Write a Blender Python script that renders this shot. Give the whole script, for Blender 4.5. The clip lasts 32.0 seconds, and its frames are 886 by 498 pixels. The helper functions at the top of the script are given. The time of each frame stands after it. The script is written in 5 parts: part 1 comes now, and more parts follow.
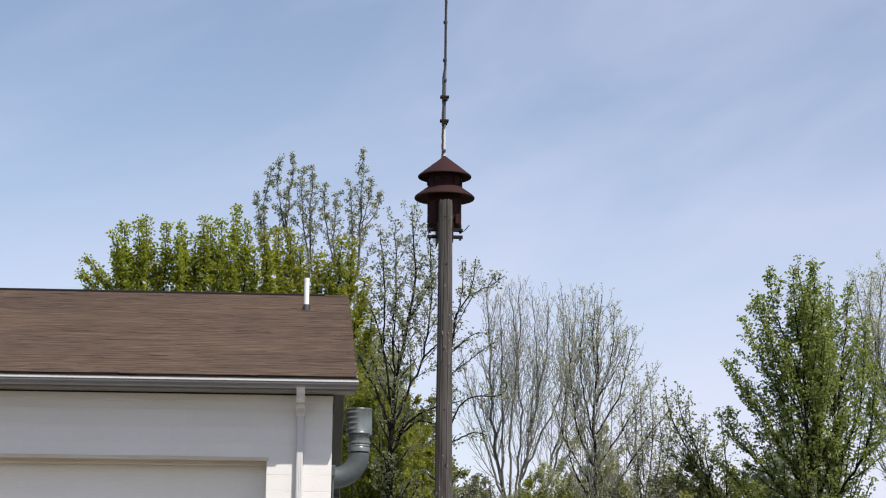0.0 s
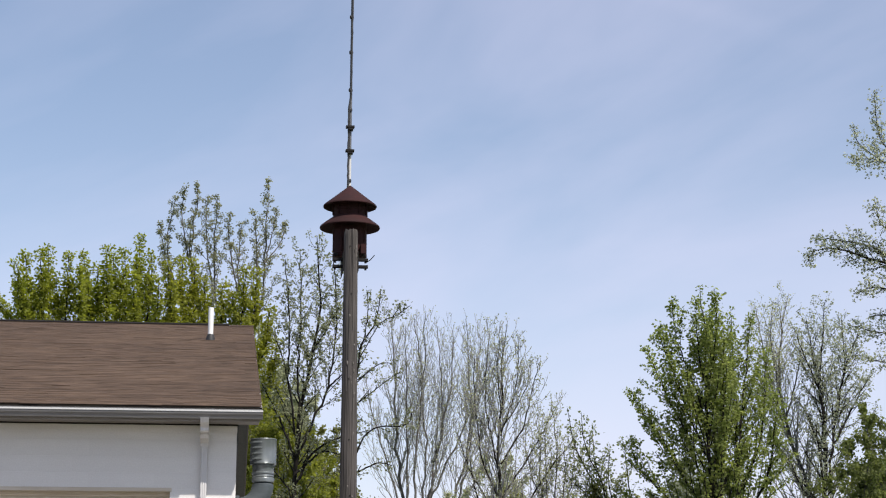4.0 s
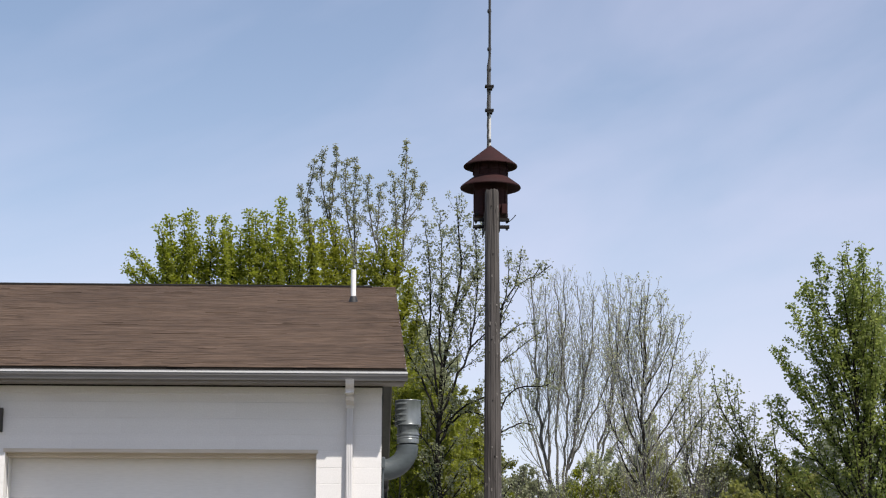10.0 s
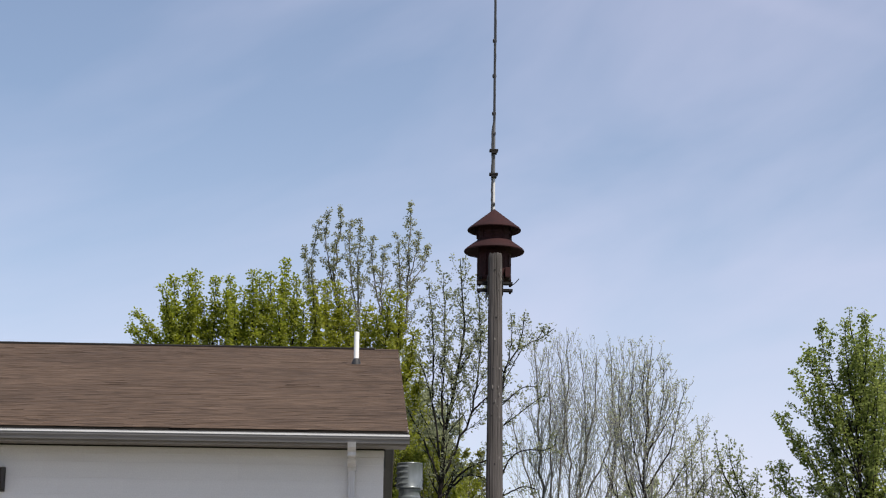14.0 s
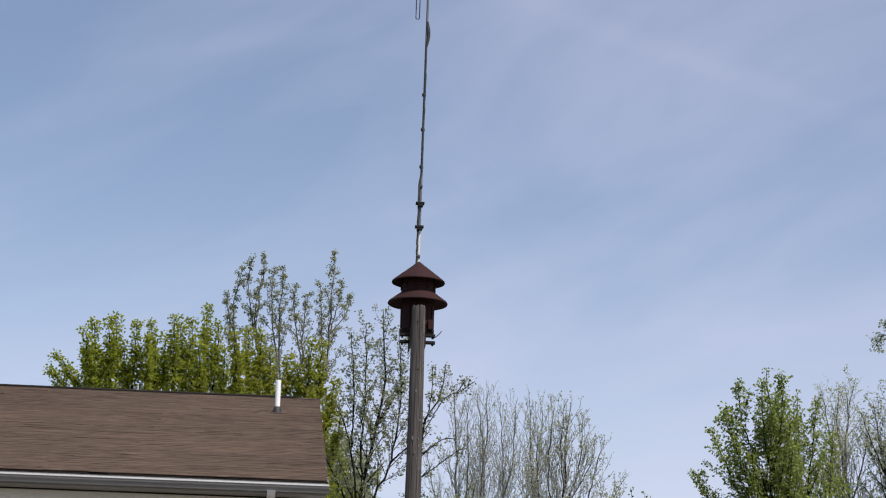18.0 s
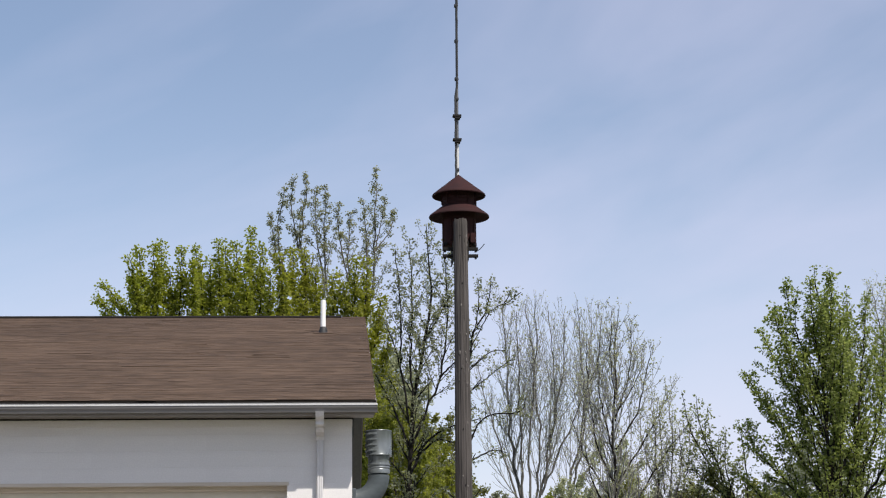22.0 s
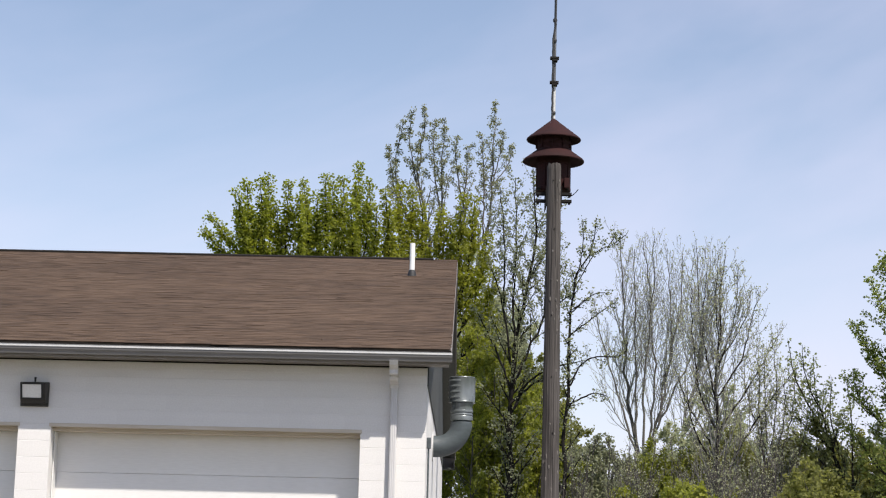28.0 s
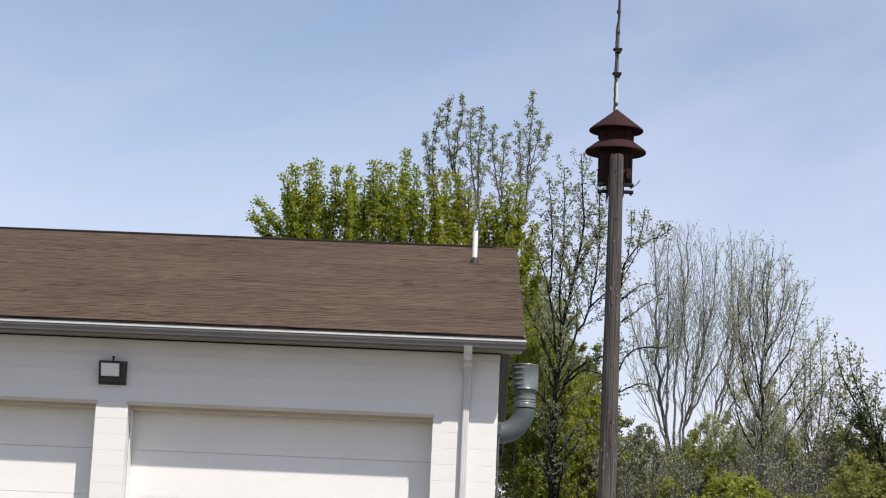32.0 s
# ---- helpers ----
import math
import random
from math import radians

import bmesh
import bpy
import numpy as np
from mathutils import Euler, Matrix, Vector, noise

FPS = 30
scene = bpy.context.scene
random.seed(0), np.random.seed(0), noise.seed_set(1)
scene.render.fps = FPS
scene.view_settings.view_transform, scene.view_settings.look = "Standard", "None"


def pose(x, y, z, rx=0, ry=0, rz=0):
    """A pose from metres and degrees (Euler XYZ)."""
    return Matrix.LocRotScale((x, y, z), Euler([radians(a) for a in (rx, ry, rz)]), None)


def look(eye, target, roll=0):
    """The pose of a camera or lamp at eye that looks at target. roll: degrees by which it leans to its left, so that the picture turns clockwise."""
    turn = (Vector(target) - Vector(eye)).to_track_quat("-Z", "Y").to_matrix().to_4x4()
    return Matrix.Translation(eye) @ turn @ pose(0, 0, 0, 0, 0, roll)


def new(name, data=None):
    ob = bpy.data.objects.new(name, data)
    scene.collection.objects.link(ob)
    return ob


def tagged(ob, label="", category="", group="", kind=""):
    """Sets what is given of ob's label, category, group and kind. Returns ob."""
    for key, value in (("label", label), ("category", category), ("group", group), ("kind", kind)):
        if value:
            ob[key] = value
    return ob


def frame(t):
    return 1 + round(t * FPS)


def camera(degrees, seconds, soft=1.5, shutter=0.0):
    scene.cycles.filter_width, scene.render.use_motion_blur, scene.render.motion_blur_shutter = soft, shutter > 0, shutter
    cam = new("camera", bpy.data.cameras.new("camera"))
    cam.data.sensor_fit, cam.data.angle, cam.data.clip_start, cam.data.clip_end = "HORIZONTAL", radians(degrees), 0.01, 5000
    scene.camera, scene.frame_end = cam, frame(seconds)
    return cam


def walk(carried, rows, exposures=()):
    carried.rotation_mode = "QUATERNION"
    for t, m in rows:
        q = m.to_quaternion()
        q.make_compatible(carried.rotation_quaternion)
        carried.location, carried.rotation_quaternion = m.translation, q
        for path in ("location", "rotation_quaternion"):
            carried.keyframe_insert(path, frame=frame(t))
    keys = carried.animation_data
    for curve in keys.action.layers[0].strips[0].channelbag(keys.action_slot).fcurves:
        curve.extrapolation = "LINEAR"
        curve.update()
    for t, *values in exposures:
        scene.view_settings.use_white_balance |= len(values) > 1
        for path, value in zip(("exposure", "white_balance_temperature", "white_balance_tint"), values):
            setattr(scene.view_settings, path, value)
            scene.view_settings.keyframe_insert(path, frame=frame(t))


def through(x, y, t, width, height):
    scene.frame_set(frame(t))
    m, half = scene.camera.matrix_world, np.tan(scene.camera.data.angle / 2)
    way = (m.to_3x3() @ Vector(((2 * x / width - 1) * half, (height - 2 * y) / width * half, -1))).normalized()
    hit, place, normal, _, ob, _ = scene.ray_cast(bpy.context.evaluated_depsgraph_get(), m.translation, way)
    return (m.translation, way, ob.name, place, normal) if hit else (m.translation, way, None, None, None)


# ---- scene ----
cam = camera(27.72, 32.0, soft=1.15)
PATH = [
    (0, (-0.000, -0.000, 1.583), (1.276, 19.554, 5.586), 0.47),
    (0.5, (0.007, -0.033, 1.564), (1.202, 19.517, 5.608), 0.43),
    (1, (0.005, -0.046, 1.569), (1.125, 19.509, 5.613), 0.52),
    (1.5, (0.013, -0.040, 1.564), (1.095, 19.520, 5.598), 0.54),
    (2, (0.008, -0.051, 1.562), (1.225, 19.510, 5.550), 0.38),
    (2.5, (0.009, -0.040, 1.559), (1.591, 19.501, 5.516), 0.00),
    (3, (-0.000, -0.068, 1.567), (2.003, 19.427, 5.562), -0.30),
    (3.5, (-0.004, -0.036, 1.567), (2.306, 19.397, 5.690), -0.33),
    (4, (-0.005, -0.036, 1.567), (2.315, 19.350, 5.904), -0.04),
    (4.5, (-0.018, 0.011, 1.580), (2.066, 19.368, 6.157), 0.51),
    (6.5, (-0.027, 0.042, 1.583), (1.645, 19.334, 6.584), 0.91),
    (7, (-0.032, 0.036, 1.587), (1.563, 19.335, 6.589), 0.91),
    (7.5, (-0.036, 0.051, 1.587), (1.382, 19.368, 6.572), 0.88),
    (8, (-0.033, 0.060, 1.582), (1.213, 19.403, 6.511), 0.86),
    (8.5, (-0.039, 0.072, 1.592), (1.161, 19.461, 6.350), 0.88),
    (9, (-0.040, 0.106, 1.596), (1.100, 19.572, 6.041), 0.72),
    (9.5, (-0.039, 0.114, 1.596), (0.958, 19.657, 5.728), 0.39),
    (10, (-0.047, 0.148, 1.601), (0.747, 19.748, 5.503), 0.09),
    (10.5, (-0.040, 0.140, 1.603), (0.680, 19.771, 5.360), -0.21),
    (11, (-0.038, 0.113, 1.597), (0.787, 19.765, 5.220), -0.22),
    (11.5, (-0.038, 0.141, 1.604), (1.021, 19.785, 5.209), -0.03),
    (12, (-0.044, 0.140, 1.607), (1.221, 19.751, 5.328), 0.32),
    (12.5, (-0.044, 0.134, 1.607), (1.171, 19.689, 5.621), 0.49),
    (13, (-0.044, 0.121, 1.606), (0.943, 19.616, 5.959), 0.55),
    (13.5, (-0.043, 0.097, 1.605), (0.676, 19.553, 6.184), 0.58),
    (15.5, (-0.073, -0.164, 1.595), (1.033, 19.284, 6.131), 1.05),
    (16, (-0.083, -0.172, 1.581), (1.242, 19.249, 6.171), 1.10),
    (16.5, (-0.085, -0.164, 1.591), (1.392, 19.208, 6.338), 1.21),
    (17, (-0.080, -0.167, 1.586), (1.496, 19.142, 6.557), 1.40),
    (17.5, (-0.081, -0.173, 1.576), (1.530, 19.091, 6.702), 1.55),
    (18, (-0.088, -0.174, 1.580), (1.491, 19.092, 6.711), 1.64),
    (18.5, (-0.085, -0.173, 1.593), (1.386, 19.132, 6.610), 1.48),
    (19, (-0.084, -0.182, 1.595), (1.399, 19.152, 6.496), 1.12),
    (19.5, (-0.072, -0.156, 1.590), (1.436, 19.198, 6.401), 0.66),
    (20, (-0.048, -0.104, 1.597), (1.506, 19.271, 6.310), 0.13),
    (20.5, (-0.033, -0.047, 1.609), (1.467, 19.365, 6.183), -0.42),
    (21, (-0.033, -0.029, 1.616), (1.326, 19.436, 6.008), -0.81),
    (21.5, (-0.029, -0.016, 1.619), (1.181, 19.494, 5.853), -0.89),
    (22, (-0.018, 0.039, 1.645), (1.097, 19.565, 5.826), -0.67),
    (22.5, (-0.016, 0.074, 1.655), (1.100, 19.599, 5.840), -0.30),
    (23, (-0.020, 0.077, 1.642), (1.136, 19.608, 5.788), -0.23),
    (23.5, (-0.015, 0.073, 1.654), (1.346, 19.627, 5.628), -0.21),
    (24, (-0.033, 0.128, 1.680), (1.439, 19.728, 5.379), 0.06),
    (24.5, (-0.048, 0.188, 1.757), (1.334, 19.829, 5.268), 0.46),
    (25, (0.035, 0.236, 1.860), (1.127, 19.906, 5.307), 0.84),
    (25.5, (0.191, 0.340, 1.935), (0.743, 20.019, 5.458), 1.01),
    (26, (0.320, 0.378, 1.935), (0.268, 20.071, 5.420), 0.95),
    (26.5, (0.431, 0.350, 1.940), (-0.096, 20.058, 5.303), 1.05),
    (28.5, (0.569, 0.339, 1.914), (0.541, 20.027, 5.435), 1.34),
    (29, (0.585, 0.247, 1.901), (0.912, 19.904, 5.570), 0.92),
    (29.5, (0.512, 0.203, 1.897), (1.245, 19.828, 5.671), 0.03),
    (30, (0.352, 0.206, 1.898), (1.284, 19.793, 5.823), -0.25),
    (30.5, (0.194, 0.144, 1.865), (1.232, 19.714, 5.856), -0.46),
    (31, (0.036, 0.100, 1.859), (0.872, 19.702, 5.742), 0.04),
    (31.5, (-0.018, 0.080, 1.858), (0.206, 19.755, 5.442), 1.04),
    (31.8, (-0.033, 0.092, 1.856), (-0.216, 19.793, 5.263), 1.87),
    (32, (-0.044, 0.101, 1.854), (-0.600, 19.821, 5.144), 2.54),
]
EXPOSURE = [(0, 0.29, 6920), (3, 0.34, 6900), (4.5, 0.29, 6840), (7, 0.14, 6760), (8, 0.13, 6760), (9, 0.15, 6780), (10, 0.27, 6880), (11, 0.33, 6900), (12, 0.36, 6920),
            (13, 0.26, 6920), (16, 0.20, 6800), (18, 0.10, 6760), (20, 0.18, 6800), (23, 0.26, 6900), (25, 0.37, 6920), (26.5, 0.35, 6920),
            (29, 0.38, 6920), (30, 0.43, 6920), (31, 0.31, 6920), (32, 0.28, 6900)]
walk(cam, [(t, look(eye, target, roll)) for t, eye, target, roll in PATH], exposures=[(t, e, k, 10.5) for t, e, k in EXPOSURE])

# ---------------------------------------------------------------- light
SUN_EL, SUN_AZ = 55.1, 144.5          # degrees; azimuth clockwise from +y
world = bpy.data.worlds.new("sky")
scene.world = world
world.use_nodes = True
wn, wl = world.node_tree.nodes, world.node_tree.links
wn.clear()
w_out = wn.new("ShaderNodeOutputWorld")
w_bg = wn.new("ShaderNodeBackground")
w_bg.inputs["Strength"].default_value = 0.12
w_sky = wn.new("ShaderNodeTexSky")
w_sky.sky_type = "NISHITA"
w_sky.sun_disc = False
w_sky.sun_elevation, w_sky.sun_rotation = radians(SUN_EL), radians(SUN_AZ)
w_sky.altitude, w_sky.air_density, w_sky.dust_density, w_sky.ozone_density = 200, 1.0, 0.6, 2.0
# thin high cloud: streaks drawn out along one heading
w_co = wn.new("ShaderNodeTexCoord")
w_map = wn.new("ShaderNodeMapping")
w_rot = wn.new("ShaderNodeMapping")
w_rot.inputs["Rotation"].default_value = (0.0, radians(20), 0.0)
w_map.inputs["Scale"].default_value = (1.6, 1.6, 5.5)
w_no = wn.new("ShaderNodeTexNoise")
w_no.inputs["Scale"].default_value = 1.7
w_no.inputs["Detail"].default_value = 5.0
w_no.inputs["Roughness"].default_value = 0.52
w_no.inputs["Distortion"].default_value = 0.35
w_rmp = wn.new("ShaderNodeMapRange")
w_rmp.inputs["From Min"].default_value = 0.36
w_rmp.inputs["From Max"].default_value = 0.70
w_rmp.inputs["To Min"].default_value = 0.12
w_rmp.inputs["To Max"].default_value = 0.42
w_mix = wn.new("ShaderNodeMix")
w_mix.data_type = "RGBA"
w_mix.inputs["B"].default_value = (5.55, 5.6, 7.35, 1)
wl.new(w_co.outputs["Generated"], w_rot.inputs["Vector"])
wl.new(w_rot.outputs["Vector"], w_map.inputs["Vector"])
wl.new(w_map.outputs["Vector"], w_no.inputs["Vector"])
wl.new(w_no.outputs["Fac"], w_rmp.inputs["Value"])
# the cloud sheet and haze thicken towards the horizon
w_sep = wn.new("ShaderNodeSeparateXYZ")
w_hz = wn.new("ShaderNodeMapRange")
w_hz.interpolation_type = "SMOOTHSTEP"
w_hz.inputs["From Min"].default_value, w_hz.inputs["From Max"].default_value = 0.0, 0.32
w_hz.inputs["To Min"].default_value, w_hz.inputs["To Max"].default_value = 0.46, 0.0
w_add = wn.new("ShaderNodeMath")
w_add.operation, w_add.use_clamp = "ADD", True
wl.new(w_co.outputs["Generated"], w_sep.inputs["Vector"])
wl.new(w_sep.outputs["Z"], w_hz.inputs["Value"])
wl.new(w_hz.outputs["Result"], w_add.inputs[0])
wl.new(w_rmp.outputs["Result"], w_add.inputs[1])
# and towards the east
w_east = wn.new("ShaderNodeMath")
w_east.operation, w_east.use_clamp = "MULTIPLY_ADD", True
w_east.inputs[1].default_value = 0.17
wl.new(w_sep.outputs["X"], w_east.inputs[0])
wl.new(w_add.outputs["Value"], w_east.inputs[2])
# two old, spread vapour trails high in the sky
def vapour_trail(a, b, width, amount, before):
    a, b = Vector(a), Vector(b)
    mid, along, half = (a + b) / 2, (b - a).normalized(), (b - a).length / 2
    across = a.cross(b).normalized()

    def dot_with(v):
        d = wn.new("ShaderNodeVectorMath")
        d.operation = "DOT_PRODUCT"
        d.inputs[1].default_value = v
        wl.new(w_co.outputs["Generated"], d.inputs[0])
        return d.outputs["Value"]

    def math_node(op, x, y):
        k = wn.new("ShaderNodeMath")
        k.operation = op
        for i, q in enumerate((x, y)):
            if q is None:
                continue
            if isinstance(q, float):
                k.inputs[i].default_value = q
            else:
                wl.new(q, k.inputs[i])
        return k.outputs["Value"]

    def fade(value, lo, hi):
        r = wn.new("ShaderNodeMapRange")
        r.interpolation_type = "SMOOTHSTEP"
        for key, q in (("From Min", lo), ("From Max", hi), ("To Min", 1.0), ("To Max", 0.0)):
            r.inputs[key].default_value = q
        wl.new(value, r.inputs["Value"])
        return r.outputs["Result"]
    side = fade(math_node("ABSOLUTE", dot_with(across), None), 0.0, width)
    ends = fade(math_node("ABSOLUTE", math_node("SUBTRACT", dot_with(along), mid.dot(along)), None), half * 0.6, half * 1.4)
    patchy = math_node("MULTIPLY", math_node("MULTIPLY", side, ends), w_no.outputs["Fac"])
    return math_node("ADD", math_node("MULTIPLY", patchy, amount), before)


w_fac = vapour_trail((-0.1278, 0.931, 0.3419), (0.0213, 0.9287, 0.3702), 0.012, 0.09, w_east.outputs["Value"])
w_fac = vapour_trail((0.1167, 0.9148, 0.3867), (0.2974, 0.8984, 0.3232), 0.011, 0.07, w_fac)
wl.new(w_fac, w_mix.inputs["Factor"])
wl.new(w_sky.outputs["Color"], w_mix.inputs["A"])
wl.new(w_mix.outputs["Result"], w_bg.inputs["Color"])
wl.new(w_bg.outputs["Background"], w_out.inputs["Surface"])

sun_data = bpy.data.lights.new("sun", "SUN")
sun_data.energy, sun_data.angle, sun_data.color = 4.8, radians(0.6), (1.0, 0.97, 0.93)
sun = new("sun", sun_data)
sun.matrix_world = look((math.sin(radians(SUN_AZ)) * math.cos(radians(SUN_EL)) * 90,
                         math.cos(radians(SUN_AZ)) * math.cos(radians(SUN_EL)) * 90,
                         math.sin(radians(SUN_EL)) * 90), (0, 0, 0))


# ---------------------------------------------------------------- materials
def material(name):
    m = bpy.data.materials.new(name)
    m.use_nodes = True
    m.node_tree.nodes.clear()
    return m, m.node_tree.nodes, m.node_tree.links


def surface(name, dark, light, rough=0.7, metal=0.0, grain=(40, 40, 40), stain=(1.5, 1.5, 1.5), stain_amount=0.35,
            bump=0.15, bump_scale=None, bump_dist=0.004, piece=0.0, island=0.0, spec=0.5):
    """Two colours mixed by fine grain and by broad stains, with fine relief; piece/island: spread of lightness between pieces."""
    m, n, l = material(name)
    out = n.new("ShaderNodeOutputMaterial")
    b = n.new("ShaderNodeBsdfPrincipled")
    b.inputs["Roughness"].default_value, b.inputs["Metallic"].default_value = rough, metal
    b.inputs["Specular IOR Level"].default_value = spec
    co = n.new("ShaderNodeTexCoord")

    def noise_of(scale, detail):
        mp, no = n.new("ShaderNodeMapping"), n.new("ShaderNodeTexNoise")
        mp.inputs["Scale"].default_value = scale
        no.inputs["Scale"].default_value, no.inputs["Detail"].default_value = 1.0, detail
        l.new(co.outputs["Object"], mp.inputs["Vector"])
        l.new(mp.outputs["Vector"], no.inputs["Vector"])
        return no
    fine, broad = noise_of(grain, 6), noise_of(stain, 4)
    mixf = n.new("ShaderNodeMix")
    mixf.data_type = "FLOAT"
    mixf.inputs["Factor"].default_value = stain_amount
    l.new(fine.outputs["Fac"], mixf.inputs["A"])
    l.new(broad.outputs["Fac"], mixf.inputs["B"])
    ramp = n.new("ShaderNodeMapRange")
    ramp.inputs["From Min"].default_value, ramp.inputs["From Max"].default_value = 0.33, 0.67
    l.new(mixf.outputs["Result"], ramp.inputs["Value"])
    col = n.new("ShaderNodeMix")
    col.data_type = "RGBA"
    col.inputs["A"].default_value, col.inputs["B"].default_value = (*dark, 1), (*light, 1)
    l.new(ramp.outputs["Result"], col.inputs["Factor"])
    last = col.outputs["Result"]
    for amount, kind in ((piece, "ShaderNodeObjectInfo"), (island, "ShaderNodeNewGeometry")):
        if amount:
            src, rng, hsv = n.new(kind), n.new("ShaderNodeMapRange"), n.new("ShaderNodeHueSaturation")
            rng.inputs["To Min"].default_value, rng.inputs["To Max"].default_value = 1 - amount, 1 + amount
            l.new(src.outputs["Random" if amount == piece and kind == "ShaderNodeObjectInfo" else "Random Per Island"], rng.inputs["Value"])
            l.new(rng.outputs["Result"], hsv.inputs["Value"])
            l.new(last, hsv.inputs["Color"])
            last = hsv.outputs["Color"]
    l.new(last, b.inputs["Base Color"])
    rr = n.new("ShaderNodeMapRange")
    rr.inputs["To Min"].default_value, rr.inputs["To Max"].default_value = max(rough - 0.12, 0.05), min(rough + 0.12, 1)
    l.new(broad.outputs["Fac"], rr.inputs["Value"])
    l.new(rr.outputs["Result"], b.inputs["Roughness"])
    if bump:
        bn = n.new("ShaderNodeBump")
        bn.inputs["Strength"].default_value, bn.inputs["Distance"].default_value = bump, bump_dist
        src = noise_of(bump_scale, 5) if bump_scale else fine
        l.new(src.outputs["Fac"], bn.inputs["Height"])
        l.new(bn.outputs["Normal"], b.inputs["Normal"])
    l.new(b.outputs["BSDF"], out.inputs["Surface"])
    return m


def foliage(name, a, b_col, through=0.6, rough=0.6):
    """Leaves: each one its own green between two colours; light passes through."""
    m, n, l = material(name)
    out = n.new("ShaderNodeOutputMaterial")
    geo, col = n.new("ShaderNodeNewGeometry"), n.new("ShaderNodeMix")
    col.data_type = "RGBA"
    col.inputs["A"].default_value, col.inputs["B"].default_value = (*a, 1), (*b_col, 1)
    l.new(geo.outputs["Random Per Island"], col.inputs["Factor"])
    p, tr, mx = n.new("ShaderNodeBsdfPrincipled"), n.new("ShaderNodeBsdfTranslucent"), n.new("ShaderNodeMixShader")
    p.inputs["Roughness"].default_value = rough
    p.inputs["Specular IOR Level"].default_value = 0.35
    mx.inputs["Fac"].default_value = through
    br = n.new("ShaderNodeHueSaturation")
    br.inputs["Value"].default_value, br.inputs["Saturation"].default_value = 1.45, 1.1
    l.new(col.outputs["Result"], p.inputs["Base Color"])
    l.new(col.outputs["Result"], br.inputs["Color"])
    l.new(br.outputs["Color"], tr.inputs["Color"])
    l.new(p.outputs["BSDF"], mx.inputs[1])
    l.new(tr.outputs["BSDF"], mx.inputs[2])
    l.new(mx.outputs["Shader"], out.inputs["Surface"])
    return m


PAINT = surface("white_wall_paint", (0.61, 0.594, 0.58), (0.75, 0.735, 0.72), 0.75, grain=(60, 60, 60), stain=(0.7, 0.9, 4.0),
                stain_amount=0.6, bump=0.25, bump_scale=(90, 90, 90), bump_dist=0.002, piece=0.012)
DOORPAINT = surface("door_paint", (0.68, 0.672, 0.655), (0.76, 0.752, 0.735), 0.5, grain=(8, 8, 60), stain=(0.8, 0.8, 1.2),
                    stain_amount=0.5, bump=0.08)
SHINGLE = surface("asphalt_shingle", (0.037, 0.0235, 0.0155), (0.112, 0.075, 0.052), 0.93, grain=(3.2, 15, 15), stain=(0.3, 0.4, 0.4),
                  stain_amount=0.25, bump=0.5, bump_scale=(120, 120, 120), island=0.14, spec=0.2)
ALU = surface("grey_gutter_metal", (0.128, 0.125, 0.125), (0.18, 0.176, 0.176), 0.42, 0.0, grain=(3, 50, 50), stain=(1, 4, 4), bump=0.03)
DSPOUT = surface("pale_downspout_metal", (0.50, 0.49, 0.49), (0.60, 0.59, 0.59), 0.45, grain=(30, 30, 3), stain=(4, 4, 1), bump=0.04)
CHIPWOOD = surface("raw_wood_splinter", (0.085, 0.077, 0.07), (0.17, 0.155, 0.142), 0.9, grain=(40, 40, 6), bump=0.3)
TRIM = surface("grey_brown_trim", (0.17, 0.155, 0.145), (0.23, 0.21, 0.20), 0.6, grain=(4, 40, 40), bump=0.05)
SOFFIT = surface("grey_soffit", (0.085, 0.088, 0.083), (0.125, 0.128, 0.122), 0.6, grain=(30, 5, 30), bump=0.1)
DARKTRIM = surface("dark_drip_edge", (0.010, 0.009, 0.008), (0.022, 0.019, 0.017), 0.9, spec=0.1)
TANWOOD = surface("tan_head_trim", (0.46, 0.40, 0.32), (0.58, 0.52, 0.44), 0.7, grain=(3, 40, 40), bump=0.1)
BRONZE = surface("bronze_housing", (0.022, 0.0195, 0.018), (0.038, 0.034, 0.032), 0.5, bump=0.05)
LENS = surface("lamp_lens", (0.66, 0.65, 0.635), (0.76, 0.75, 0.735), 0.2, bump=0.0)
# pale metal parts; on the gutter lip the paleness stands for sunlight
LIP = surface("pale_metal_and_sunlit_lip", (0.46, 0.46, 0.46), (0.56, 0.56, 0.55), 0.45, bump=0.03)
GRAVEL = surface("gravel", (0.11, 0.105, 0.10), (0.21, 0.20, 0.19), 0.95, grain=(25, 25, 25), stain=(0.3, 0.3, 0.3), bump=0.6)
PVC = surface("white_pvc", (0.72, 0.72, 0.70), (0.82, 0.82, 0.80), 0.35, bump=0.02)
BLACK = surface("black_rubber", (0.012, 0.012, 0.013), (0.025, 0.025, 0.027), 0.6, bump=0.1)
PIPEGREY = surface("grey_painted_duct", (0.047, 0.058, 0.064), (0.074, 0.089, 0.097), 0.42, grain=(10, 10, 25), stain=(3, 3, 3), bump=0.06)
CAPGREY = surface("galvanised_cap", (0.11, 0.125, 0.13), (0.18, 0.20, 0.205), 0.3, 0.3, grain=(12, 12, 4), stain=(4, 4, 2), bump=0.05)
RUST = surface("rust_red_siren_paint", (0.015, 0.0048, 0.0053), (0.037, 0.0107, 0.0106), 0.85, grain=(25, 25, 25), stain=(3, 3, 5),
               stain_amount=0.55, bump=0.2, bump_dist=0.003, spec=0.25)
